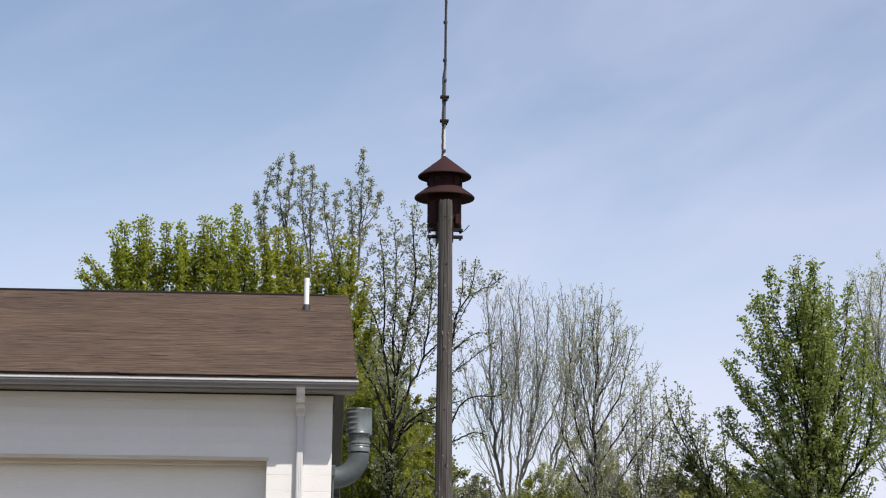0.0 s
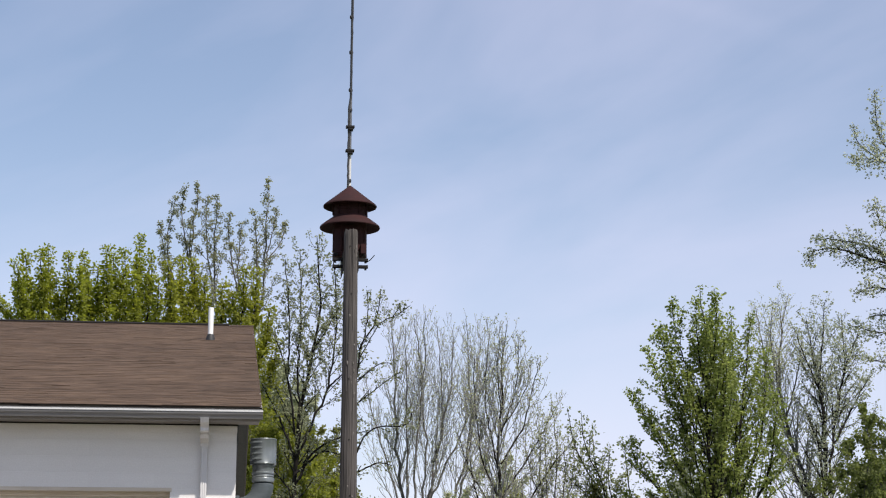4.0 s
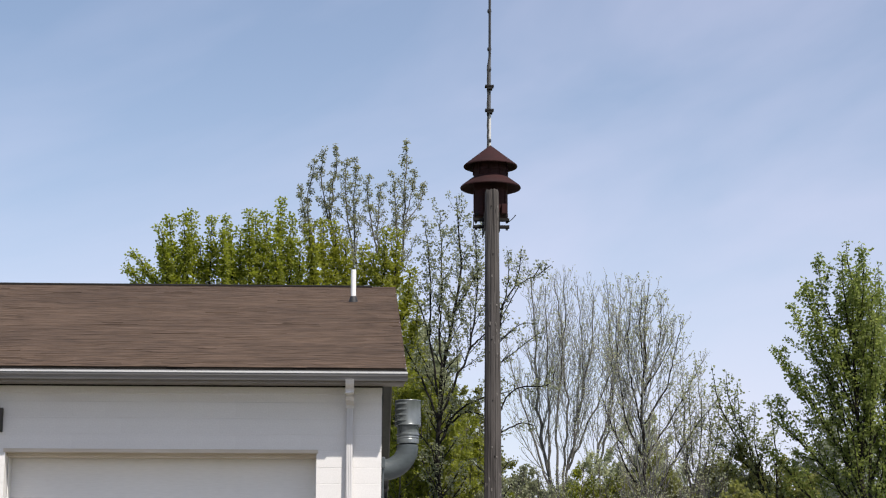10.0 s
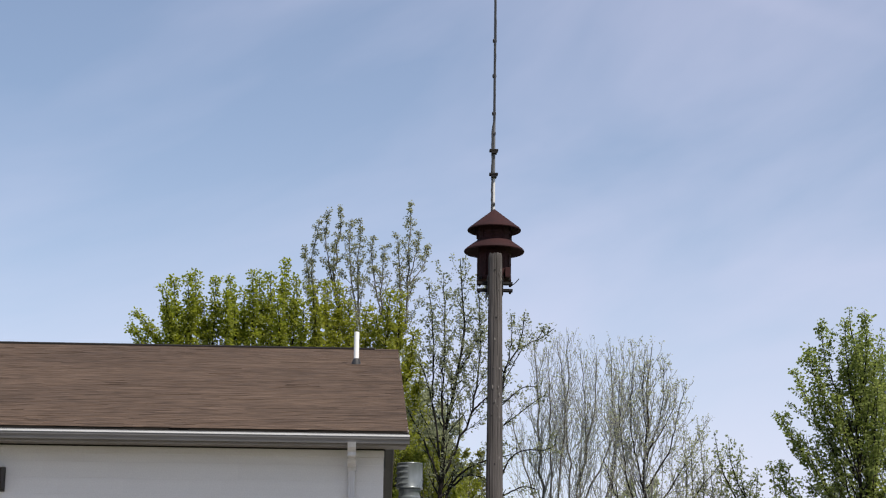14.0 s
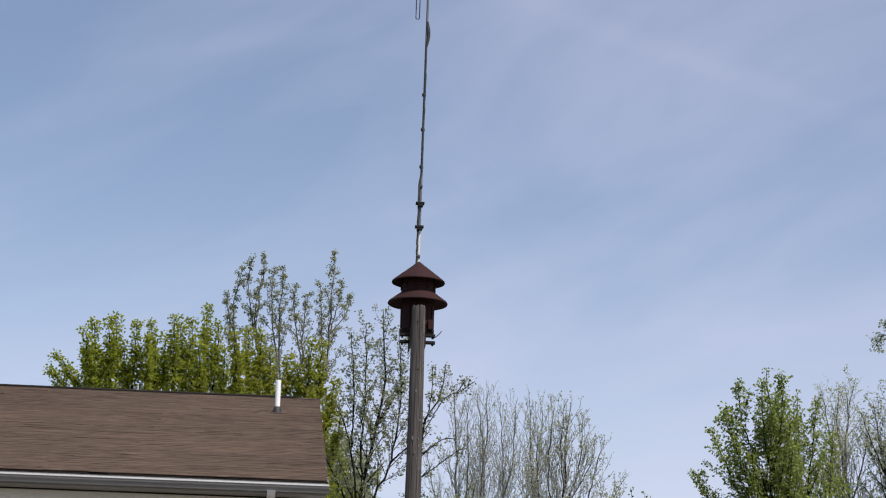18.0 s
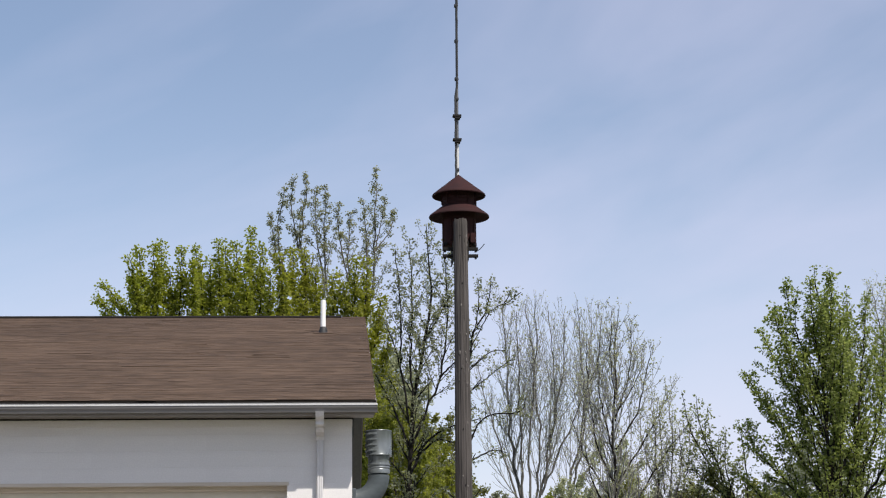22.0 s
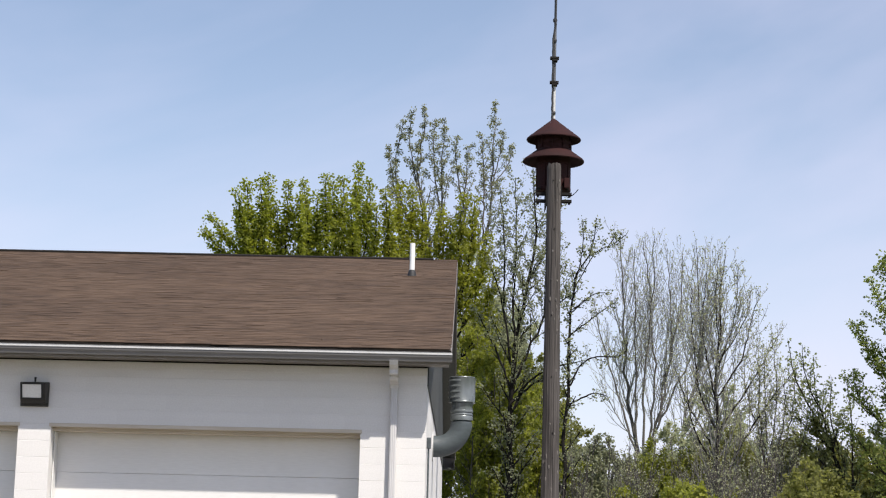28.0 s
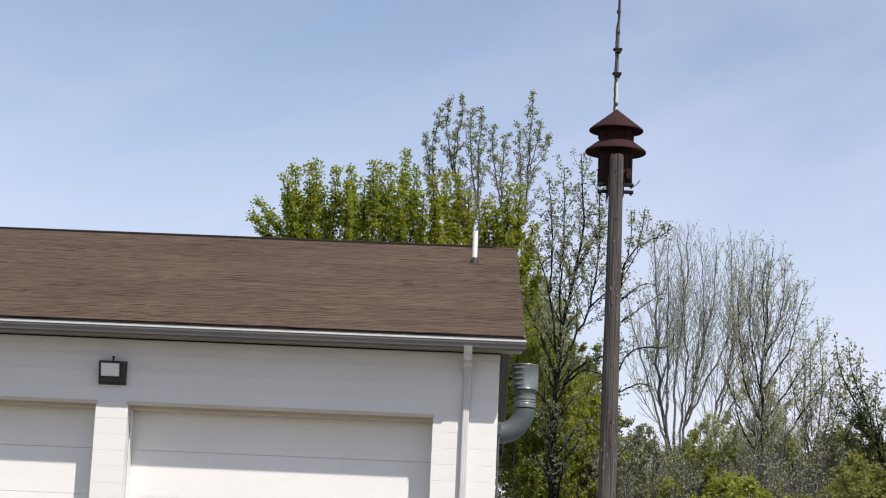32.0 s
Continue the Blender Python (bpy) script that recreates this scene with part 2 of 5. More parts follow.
POLEWOOD = surface("weathered_pole_wood", (0.022, 0.0195, 0.0185), (0.118, 0.106, 0.10), 0.9, grain=(52, 52, 1.3), stain=(9, 9, 0.7),
                   stain_amount=0.5, bump=0.9, bump_dist=0.012, spec=0.2)
IRON = surface("dark_iron", (0.007, 0.0065, 0.0065), (0.02, 0.018, 0.0175), 0.8, bump=0.1, spec=0.2)
MAST = surface("aluminium_mast", (0.08, 0.082, 0.088), (0.14, 0.143, 0.152), 0.45, 0.2, grain=(30, 30, 4), bump=0.03)
BARK_DARK = surface("dark_bark", (0.013, 0.011, 0.0098), (0.033, 0.0285, 0.025), 0.95, grain=(25, 25, 5), bump=0.5, spec=0.15)
BARK_GREY = surface("grey_bark", (0.055, 0.05, 0.047), (0.135, 0.124, 0.115), 0.95, grain=(20, 20, 5), bump=0.4, spec=0.15)
BARK_BLACK = surface("wet_black_bark", (0.009, 0.008, 0.0075), (0.022, 0.0195, 0.0175), 0.95, grain=(25, 25, 5), bump=0.5, spec=0.12)
LEAF_MAPLE = foliage("maple_leaf", (0.158, 0.186, 0.031), (0.295, 0.315, 0.056))
LEAF_SAGE = foliage("sage_maple_leaf", (0.135, 0.16, 0.07), (0.30, 0.325, 0.16))
LEAF_RIGHT = foliage("young_maple_leaf", (0.125, 0.163, 0.045), (0.29, 0.325, 0.105))
LEAF_PALE = foliage("pale_young_leaf", (0.26, 0.28, 0.15), (0.45, 0.46, 0.32))
LEAF_OLIVE = foliage("olive_leaf", (0.14, 0.152, 0.042), (0.245, 0.245, 0.08))
LEAF_SHRUB = foliage("shrub_leaf", (0.15, 0.174, 0.033), (0.30, 0.315, 0.063))
CLAD = surface("dark_gable_cladding", (0.035, 0.038, 0.037), (0.055, 0.058, 0.056), 0.7, grain=(20, 3, 30), bump=0.1)
LEAF_GOLD = foliage("golden_maple_leaf", (0.162, 0.18, 0.03), (0.30, 0.31, 0.056))
LEAF_GREY = foliage("grey_green_leaf", (0.20, 0.22, 0.145), (0.38, 0.40, 0.29))
LEAF_TALL = foliage("poplar_leaf", (0.145, 0.15, 0.09), (0.285, 0.288, 0.168))
LEAF_YOUNG = foliage("grey_new_leaf", (0.14, 0.154, 0.092), (0.29, 0.304, 0.19))
BARK_TWIG = surface("pale_grey_twig", (0.145, 0.142, 0.135), (0.28, 0.275, 0.265), 0.95, grain=(20, 20, 5), bump=0.3, spec=0.15)
LEAF_DARK = foliage("dark_shrub_leaf", (0.10, 0.125, 0.038), (0.185, 0.21, 0.07))
GRASS = surface("grass_ground", (0.045, 0.075, 0.018), (0.10, 0.13, 0.035), 0.95, grain=(12, 12, 12), stain=(0.2, 0.2, 0.2), bump=0.6)
# warm tone chosen for the light the apron throws up onto the wall
CONCRETE = surface("concrete_floor", (0.125, 0.106, 0.084), (0.185, 0.158, 0.128), 0.9, bump=0.2)


# ---------------------------------------------------------------- mesh helpers
def big_mesh(name, verts, quads, mat, smooth=False):
    """A mesh from numpy arrays with faces of one size."""
    me = bpy.data.meshes.new(name)
    k = quads.shape[1]
    me.vertices.add(len(verts))
    me.vertices.foreach_set("co", verts.astype(np.float32).ravel())
    me.loops.add(quads.size)
    me.loops.foreach_set("vertex_index", quads.astype(np.int32).ravel())
    me.polygons.add(len(quads))
    me.polygons.foreach_set("loop_start", np.arange(0, quads.size, k, dtype=np.int32))
    me.polygons.foreach_set("use_smooth", np.full(len(quads), smooth))
    me.materials.append(mat)
    me.update(calc_edges=True)
    return me


def link(name, me, parent=None, label="", at=None):
    ob = new(name, me)
    if parent is not None:
        ob.parent = parent
    if at is not None:
        ob.matrix_basis = at
    if label:
        ob["label"] = label
    return ob


def part(name, bm, mat, parent=None, label="", smooth=False):
    me = bpy.data.meshes.new(name)
    bmesh.ops.recalc_face_normals(bm, faces=bm.faces)
    bm.to_mesh(me)
    bm.free()
    me.materials.append(mat)
    if smooth:
        me.polygons.foreach_set("use_smooth", [True] * len(me.polygons))
        me.set_sharp_from_angle(angle=radians(38))
    return link(name, me, parent, label)


def thing(name, label, category, at=(0, 0, 0), group="", kind=""):
    ob = new(name)
    ob.empty_display_size = 0.3
    ob.location = at
    return tagged(ob, label, category, group, kind)


def box(x0, x1, y0, y1, z0, z1, bevel=0.0, bm=None):
    one = bmesh.new()
    bmesh.ops.create_cube(one, size=1)
    for v in one.verts:
        v.co = Vector(((x0 + x1) / 2 + v.co.x * (x1 - x0), (y0 + y1) / 2 + v.co.y * (y1 - y0), (z0 + z1) / 2 + v.co.z * (z1 - z0)))
    if bevel:
        bmesh.ops.bevel(one, geom=one.edges[:], offset=bevel, segments=2, affect="EDGES", profile=0.6)
    if bm is None:
        return one
    tmp = bpy.data.meshes.new("tmp")
    one.to_mesh(tmp)
    one.free()
    bm.from_mesh(tmp)
    bpy.data.meshes.remove(tmp)
    return bm


def lathe(profile, sides=48, cx=0, cy=0, bm=None):
    """A turned form round the upright axis through (cx, cy); profile: radius and height pairs."""
    bm = bm or bmesh.new()
    rings = []
    for r, z in profile:
        if r < 1e-5:
            rings.append([bm.verts.new((cx, cy, z))])
        else:
            rings.append([bm.verts.new((cx + r * math.cos(a), cy + r * math.sin(a), z)) for a in np.linspace(0, 2 * math.pi, sides, endpoint=False)])
    for a, b in zip(rings, rings[1:]):
        for i in range(sides):
            j = (i + 1) % sides
            ring = [a[i % len(a)], a[j % len(a)], b[j % len(b)], b[i % len(b)]]
            uniq = list(dict.fromkeys(ring))
            if len(uniq) > 2:
                bm.faces.new(uniq)
    return bm


def tubes(P, R, sides):
    """Vertices and quads of tapered tubes. P: (n, k, 3) lines, R: (n, k) radii."""
    n, k, _ = P.shape
    T = np.gradient(P, axis=1)
    T /= np.linalg.norm(T, axis=2, keepdims=True) + 1e-9
    ref = np.where(np.abs(T[:, :1, 2:3]) > 0.9, np.array([1.0, 0, 0]), np.array([0, 0, 1.0]))
    U = np.cross(T, np.broadcast_to(ref, T.shape))
    U /= np.linalg.norm(U, axis=2, keepdims=True) + 1e-9
    V = np.cross(T, U)
    a = np.linspace(0, 2 * np.pi, sides, endpoint=False)
    ring = U[:, :, None] * np.cos(a)[:, None] + V[:, :, None] * np.sin(a)[:, None]
    verts = (P[:, :, None] + ring * R[:, :, None, None]).reshape(-1, 3)
    base = (np.arange(n)[:, None, None] * k + np.arange(k - 1)[None, :, None]) * sides
    i = np.arange(sides)
    j = (i + 1) % sides
    quads = np.stack([base + i, base + j, base + sides + j, base + sides + i], -1).reshape(-1, 4)
    return verts, quads


def tube_part(name, line, radius, mat, parent=None, sides=12, label=""):
    P = np.array([line], float)
    R = np.array([radius], float) if np.ndim(radius) else np.full((1, len(line)), radius)
    v, q = tubes(P, R, sides)
    bm = bmesh.new()
    vs = [bm.verts.new(c) for c in v]
    for f in q:
        bm.faces.new([vs[i] for i in f])
    bm.faces.new(vs[:sides])
    bm.faces.new(vs[-sides:])
    return part(name, bm, mat, parent, label, smooth=True)


def through_points(pts, k):
    """A smooth line of k points through a few given ones."""
    pts = np.array(pts, float)
    if len(pts) == 2:
        return pts[0] + (pts[1] - pts[0]) * np.linspace(0, 1, k)[:, None]
    q = np.vstack([2 * pts[0] - pts[1], pts, 2 * pts[-1] - pts[-2]])
    seg = np.concatenate([[0], np.cumsum(np.linalg.norm(np.diff(pts, axis=0), axis=1))])
    out = []
    for s in np.linspace(0, seg[-1] * 0.99999, k):
        i = int(np.searchsorted(seg, s, side="right") - 1)
        f = (s - seg[i]) / (seg[i + 1] - seg[i])
        a, b, c, d = q[i:i + 4]
        out.append(0.5 * (2 * b + (c - a) * f + (2 * a - 5 * b + 4 * c - d) * f * f + (3 * b - a - 3 * c + d) * f ** 3))
    return np.array(out)


# ---------------------------------------------------------------- ground
def ground():
    bm = bmesh.new()
    xs = [-1500, -300, -80, -30, 30, 80, 300, 1500]
    grid = [[bm.verts.new((x, y, -0.02)) for x in xs] for y in xs]
    for a, b in zip(grid, grid[1:]):
        for i in range(len(xs) - 1):
            bm.faces.new((a[i], a[i + 1], b[i + 1], b[i]))
    tagged(part("ground", bm, GRASS), "flat mown grass reaching to the horizon", "ground", kind="structure")
    # apron stays out of view; added as a reflector for the shaded wall
    tagged(part("driveway", box(-16, 6.0, -12, 22.68, -0.12, 0.0, 0.01), CONCRETE), "unseen concrete apron before the garage doors, toned to bounce warm light onto the wall", "driveway", kind="structure")
    tagged(part("gravel_lot", box(0.14, 11.0, 22.70, 49.0, -0.12, -0.004, 0.01), GRAVEL), "grey gravel lot beside the block garage", "gravel lot", kind="structure")


ground()

# ---------------------------------------------------------------- the fire hall
WY, WX = 22.72, 0.10                 # front wall face, right-hand corner
BL, BH = 0.4064, 0.2032              # block module
LIFT = 0.045                         # footing under the first course
HEAD = 17 * BH + LIFT                # door head
D1R = WX - 2 * BL
D1L = D1R - 3.861
D2R = D1L - BL
D2L = D2R - 3.861
LEFT = D2L - 6 * BL
EAVE_Y, EAVE_Z, RIDGE_Y, RIDGE_Z = 22.22, 4.485, 32.91, 7.38
SLOPE = (RIDGE_Z - EAVE_Z) / (RIDGE_Y - EAVE_Y)
BACK_Y = 2 * RIDGE_Y - WY
ROOF_R, ROOF_L = 0.40, LEFT - 0.30
WALLTOP = 4.312


def roof_z(y):
    return RIDGE_Z - abs(y - RIDGE_Y) * SLOPE


hall = thing("fire_hall", "white painted block garage with brown shingle roof beside a wooden pole", "building", (WX, WY, 0))


def in_hall(name, bm, mat, label="", parent=None, smooth=False):
    """A part built in world metres, hung under the hall or one of its parts."""
    par = parent or hall
    off = Vector(hall.location)
    bmesh.ops.translate(bm, vec=-off, verts=bm.verts)
    return part(name, bm, mat, par, label, smooth)


F0, F1 = WY + 0.0022, WY + 0.2
header = in_hall("header_wall", box(LEFT, WX - 0.004, F0, F1, HEAD, WALLTOP), PAINT, "white painted concrete block wall above the doors")
corner_pier = in_hall("wall_pier", box(D1R, WX - 0.004, F0, F1, 0, HEAD), PAINT, "white painted block pier at the corner")
mid_pier = in_hall("wall_pier", box(D2R, D1L, F0, F1, 0, HEAD), PAINT, "white painted block pillar between the doors")
in_hall("wall_pier", box(LEFT, D2L, F0, F1, 0, HEAD), PAINT)
# gable walls
for name, x0, x1 in (("gable_wall", WX - 0.2, WX), ("gable_wall", LEFT, LEFT + 0.2)):
    bm = bmesh.new()
    under = 0.16
    prof = [(F1 + 0.002, 0), (BACK_Y - 0.2, 0), (BACK_Y - 0.2, WALLTOP - 0.03), (RIDGE_Y, roof_z(RIDGE_Y) - under), (F1 + 0.002, WALLTOP - 0.03)]
    a = [bm.verts.new((x0, y, z)) for y, z in prof]
    b = [bm.verts.new((x1, y, z)) for y, z in prof]
    bm.faces.new(a)
    bm.faces.new(b[::-1])
    for i in range(len(prof)):
        j = (i + 1) % len(prof)
        bm.faces.new((a[i], b[i], b[j], a[j]))
    in_hall(name, bm, PAINT)
bm = bmesh.new()
prof = [(F1 + 0.05, 4.10), (BACK_Y - 0.1, 4.10), (BACK_Y - 0.1, 4.24), (RIDGE_Y, roof_z(RIDGE_Y) - 0.145), (F1 + 0.05, roof_z(F1 + 0.05) - 0.145)]
a = [bm.verts.new((WX + 0.002, y, z)) for y, z in prof]
b = [bm.verts.new((WX + 0.02, y, z)) for y, z in prof]
bm.faces.new(a)
bm.faces.new(b[::-1])
for i in range(len(prof)):
    j = (i + 1) % len(prof)
    bm.faces.new((a[i], b[i], b[j], a[j]))
in_hall("gable_cladding", bm, CLAD, "dark grey gable cladding")
in_hall("back_wall", box(LEFT, WX, BACK_Y - 0.198, BACK_Y, 0, WALLTOP), PAINT)
in_hall("concrete_floor", box(LEFT + 0.21, WX - 0.21, WY + 0.4, BACK_Y - 0.21, -0.1, 0.01), CONCRETE)

# roof deck: two sloping slabs, with boxed overhangs
for name, y0, y1 in (("roof_deck", EAVE_Y + 0.03, RIDGE_Y), ("roof_deck", RIDGE_Y, 2 * RIDGE_Y - EAVE_Y)):
    bm = bmesh.new()
    vs = []
    for x in (ROOF_L + 0.02, ROOF_R - 0.02):
        for y, d in ((y0, 0.02), (y1, 0.02), (y1, 0.14), (y0, 0.14)):
            vs.append(bm.verts.new((x, y, roof_z(y) - d)))
    bm.faces.new(vs[0:4])
    bm.faces.new(vs[7:3:-1])
    for i in range(4):
        j = (i + 1) % 4
        bm.faces.new((vs[i], vs[i + 4], vs[j + 4], vs[j]))
    in_hall(name, bm, SOFFIT)
# barge boards along the gable edges
for x0, x1 in ((ROOF_R - 0.018, ROOF_R + 0.004), (ROOF_L - 0.004, ROOF_L + 0.018)):
    for ya, yb in ((EAVE_Y + 0.02, RIDGE_Y), (2 * RIDGE_Y - EAVE_Y - 0.02, RIDGE_Y)):
        bm = bmesh.new()
        vs = [bm.verts.new((x, y, roof_z(y) - d)) for x in (x0, x1) for y, d in ((ya, 0.03), (yb, 0.03), (yb, 0.17), (ya, 0.17))]
        bm.faces.new(vs[0:4])
        bm.faces.new(vs[7:3:-1])
        for i in range(4):
            j = (i + 1) % 4
            bm.faces.new((vs[i], vs[i + 4], vs[j + 4], vs[j]))
        in_hall("barge_board", bm, TRIM)
# fascia and soffit at both eaves, closed at the gable ends
in_hall("fascia", box(ROOF_L + 0.02, ROOF_R - 0.02, EAVE_Y + 0.05, EAVE_Y + 0.072, 4.302, 4.435, 0.003), TRIM)
in_hall("fascia", box(ROOF_L + 0.02, ROOF_R - 0.02, 2 * RIDGE_Y - EAVE_Y - 0.072, 2 * RIDGE_Y - EAVE_Y - 0.05, 4.08, 4.405, 0.003), TRIM)
in_hall("soffit", box(ROOF_L + 0.02, ROOF_R - 0.03, EAVE_Y + 0.074, WY + 0.0, 4.318, 4.33), TRIM)
in_hall("soffit", box(ROOF_L + 0.02, ROOF_R - 0.03, BACK_Y + 0.002, 2 * RIDGE_Y - EAVE_Y - 0.074, 4.09, 4.12), CLAD)
in_hall("eave_return", box(ROOF_R - 0.029, ROOF_R - 0.018, BACK_Y - 0.1, 2 * RIDGE_Y - EAVE_Y - 0.074, 4.085, 4.30), CLAD)
in_hall("frieze_board", box(LEFT, WX + 0.004, WY - 0.012, WY - 0.001, 4.21, 4.300, 0.003), PAINT)
# thin near-black strip along the wall top, just below the soffit
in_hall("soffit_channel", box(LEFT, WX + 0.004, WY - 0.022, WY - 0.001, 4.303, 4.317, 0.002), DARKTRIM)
in_hall("drip_edge", box(ROOF_L, ROOF_R, EAVE_Y + 0.006, EAVE_Y + 0.03, 4.454, 4.476, 0.002), DARKTRIM)
in_hall("gutter_back", box(ROOF_L, ROOF_R, EAVE_Y + 0.004, EAVE_Y + 0.03, 4.420, 4.452, 0.002), ALU)

# gutter: an ogee trough along the eave
def gutter(y_back, out, name="gutter"):
    bm = bmesh.new()
    prof = [(0.0, 4.425), (0.0, 4.332), (0.075, 4.328), (0.082, 4.342), (0.090, 4.362), (0.112, 4.384), (0.118, 4.402), (0.118, 4.428),
            (0.104, 4.430), (0.104, 4.422), (0.110, 4.404), (0.104, 4.388), (0.082, 4.366), (0.074, 4.340), (0.006, 4.340), (0.006, 4.425)]
    ends = []
    for x in (ROOF_L - 0.005, ROOF_R + 0.012):
        ends.append([bm.verts.new((x, y_back + out * d * 0.78, z)) for d, z in prof])
    for i in range(len(prof)):
        j = (i + 1) % len(prof)
        bm.faces.new((ends[0][i], ends[1][i], ends[1][j], ends[0][j]))
    for e in ends:
        cap = [bm.verts.new(v.co) for v in e[:8]]
        bm.faces.new(cap)
    return in_hall(name, bm, ALU, "grey aluminium gutter")


gutter(EAVE_Y + 0.048, -1)
# sunlight along the gutter's top edge, put into a paler lip colour
in_hall("gutter_lip", box(ROOF_L - 0.005, ROOF_R + 0.014, EAVE_Y - 0.052, EAVE_Y - 0.046, 4.412, 4.433, 0.002), LIP, "rolled gutter lip, coloured paler than the gutter as its sunlit edge")
gutter(2 * RIDGE_Y - EAVE_Y - 0.048, 1)
for gx in np.arange(ROOF_L + 0.5, ROOF_R, 0.9):
    in_hall("gutter_strap", box(gx - 0.014, gx + 0.014, EAVE_Y - 0.04, EAVE_Y + 0.046, 4.432, 4.436), ALU)

# downspout: outlet, offset elbow and a ribbed leg down the wall
DSX = -0.302
in_hall("downspout", box(DSX - 0.04, DSX + 0.04, WY - 0.082, WY - 0.012, 0.15, 4.10, 0.008), DSPOUT, "pale metal downspout")
for k in (-0.022, 0.0, 0.022):
    in_hall("rib", box(DSX + k - 0.005, DSX + k + 0.005, WY - 0.087, WY - 0.08, 0.15, 4.04, 0.002), DSPOUT)
bm = bmesh.new()
path = [(EAVE_Y + 0.004, 4.338, 0.0), (EAVE_Y + 0.03, 4.30, -0.5), (EAVE_Y + 0.10, 4.262, -0.4), (EAVE_Y + 0.12, 4.225, 0.0), (EAVE_Y + 0.12, 4.19, 0.0), (EAVE_Y + 0.135, 4.16, 0.4), (EAVE_Y + 0.18, 4.14, 0.9), (WY - 0.14, 4.11, 0.9), (WY - 0.075, 4.09, 0.6), (WY - 0.047, 4.03, 0.0)]
rings = [[bm.verts.new((DSX + sx * 0.052, y + sy * 0.038 * math.cos(b), z - sy * 0.038 * math.sin(b))) for sx, sy in ((-1, -1), (1, -1), (1, 1), (-1, 1))] for y, z, b in path]
for a, b in zip(rings, rings[1:]):
    for i in range(4):
        j = (i + 1) % 4
        bm.faces.new((a[i], a[j], b[j], b[i]))
bm.faces.new(rings[0])
bm.faces.new(rings[-1])
in_hall("downspout_elbow", bm, DSPOUT)
for z in (2.1, 0.6):
    in_hall("downspout_strap", box(DSX - 0.047, DSX + 0.047, WY - 0.092, WY - 0.002, z, z + 0.03, 0.003), TRIM)

# shingles: overlapping tabs, each with its own butt edge
def shingles():
    rng = np.random.default_rng(5)
    expo, lap = 0.143, 0.02
    run = math.hypot(RIDGE_Y - EAVE_Y, RIDGE_Z - EAVE_Z)
    up = np.array([0, RIDGE_Y - EAVE_Y, RIDGE_Z - EAVE_Z]) / run
    nor = np.array([0, -up[2], up[1]])
    org = np.array([0, EAVE_Y, EAVE_Z])
    V, Q = [], []
    n = 0
    s0 = 0.0
    while s0 < run - 0.04:
        x = ROOF_L - rng.uniform(0, 0.3)
        step = expo * rng.uniform(0.72, 1.28)
        s1 = min(s0 + step + lap, run)
        while x < ROOF_R:
            w = rng.choice([0.16, 0.24, 0.33, 0.5, 0.66])
            a, b = max(x, ROOF_L), min(x + w - 0.001, ROOF_R)
            x += w
            if b - a < 0.03:
                continue
            t = rng.uniform(0.003, 0.007) if rng.uniform() < 0.955 else rng.uniform(0.008, 0.012)
            drop = rng.uniform(-0.008, 0.008)
            for sx in (a, b):
                for s, h in ((s0 + drop, -0.001), (s0 + drop, t), (s1, 0.002), (s1, -0.001)):
                    V.append(org + (sx, 0, 0) + up * s + nor * h)
            Q += [(n, n + 4, n + 5, n + 1), (n + 1, n + 5, n + 6, n + 2), (n, n + 1, n + 2, n + 3), (n + 4, n + 7, n + 6, n + 5)]
            n += 8
        s0 += step
    me = big_mesh("shingles", np.array(V) - np.array(hall.location), np.array(Q), SHINGLE)
    ob = link("shingles", me, hall, "weathered brown asphalt shingles")
    ob["kind"] = "stuff"


shingles()
bm = bmesh.new()
vs = [bm.verts.new((x, y, z)) for x in (ROOF_L, ROOF_R) for y, z in ((RIDGE_Y - 0.0, RIDGE_Z + 0.004), (2 * RIDGE_Y - EAVE_Y, EAVE_Z), (2 * RIDGE_Y - EAVE_Y, EAVE_Z - 0.02), (RIDGE_Y, RIDGE_Z - 0.018))]
bm.faces.new(vs[0:4])
bm.faces.new(vs[7:3:-1])
for i in range(4):
    j = (i + 1) % 4
    bm.faces.new((vs[i], vs[i + 4], vs[j + 4], vs[j]))
in_hall("rear_shingles", bm, SHINGLE)
# ridge vent, stopping short of the gable end, and bare caps beyond it
bm = bmesh.new()
for x0, x1, h, w in ((ROOF_L + 0.5, ROOF_R - 0.44, 0.040, 0.07), ):
    ends = [[bm.verts.new((x, RIDGE_Y + d, RIDGE_Z + z)) for d, z in ((-w, -w * SLOPE + 0.002), (-w, -w * SLOPE + h * 0.7), (0, h), (w, -w * SLOPE + h * 0.7), (w, -w * SLOPE + 0.002))] for x in (x0, x1)]
    for i in range(4):
        bm.faces.new((ends[0][i], ends[1][i], ends[1][i + 1], ends[0][i + 1]))
    bm.faces.new(ends[0])
    bm.faces.new(ends[1])
in_hall("ridge_vent", bm, DARKTRIM, "dark ridge vent strip")
bm = bmesh.new()
ends = [[bm.verts.new((x, RIDGE_Y + d, RIDGE_Z + z)) for d, z in ((-0.15, -0.15 * SLOPE + 0.012), (0, 0.016), (0.15, -0.15 * SLOPE + 0.012), (0, -0.01))] for x in (ROOF_R - 0.438, ROOF_R)]
for i in range(4):
    j = (i + 1) % 4
    bm.faces.new((ends[0][i], ends[1][i], ends[1][j], ends[0][j]))
for e in ends:
    bm.faces.new(e)
in_hall("ridge_cap", bm, SHINGLE)

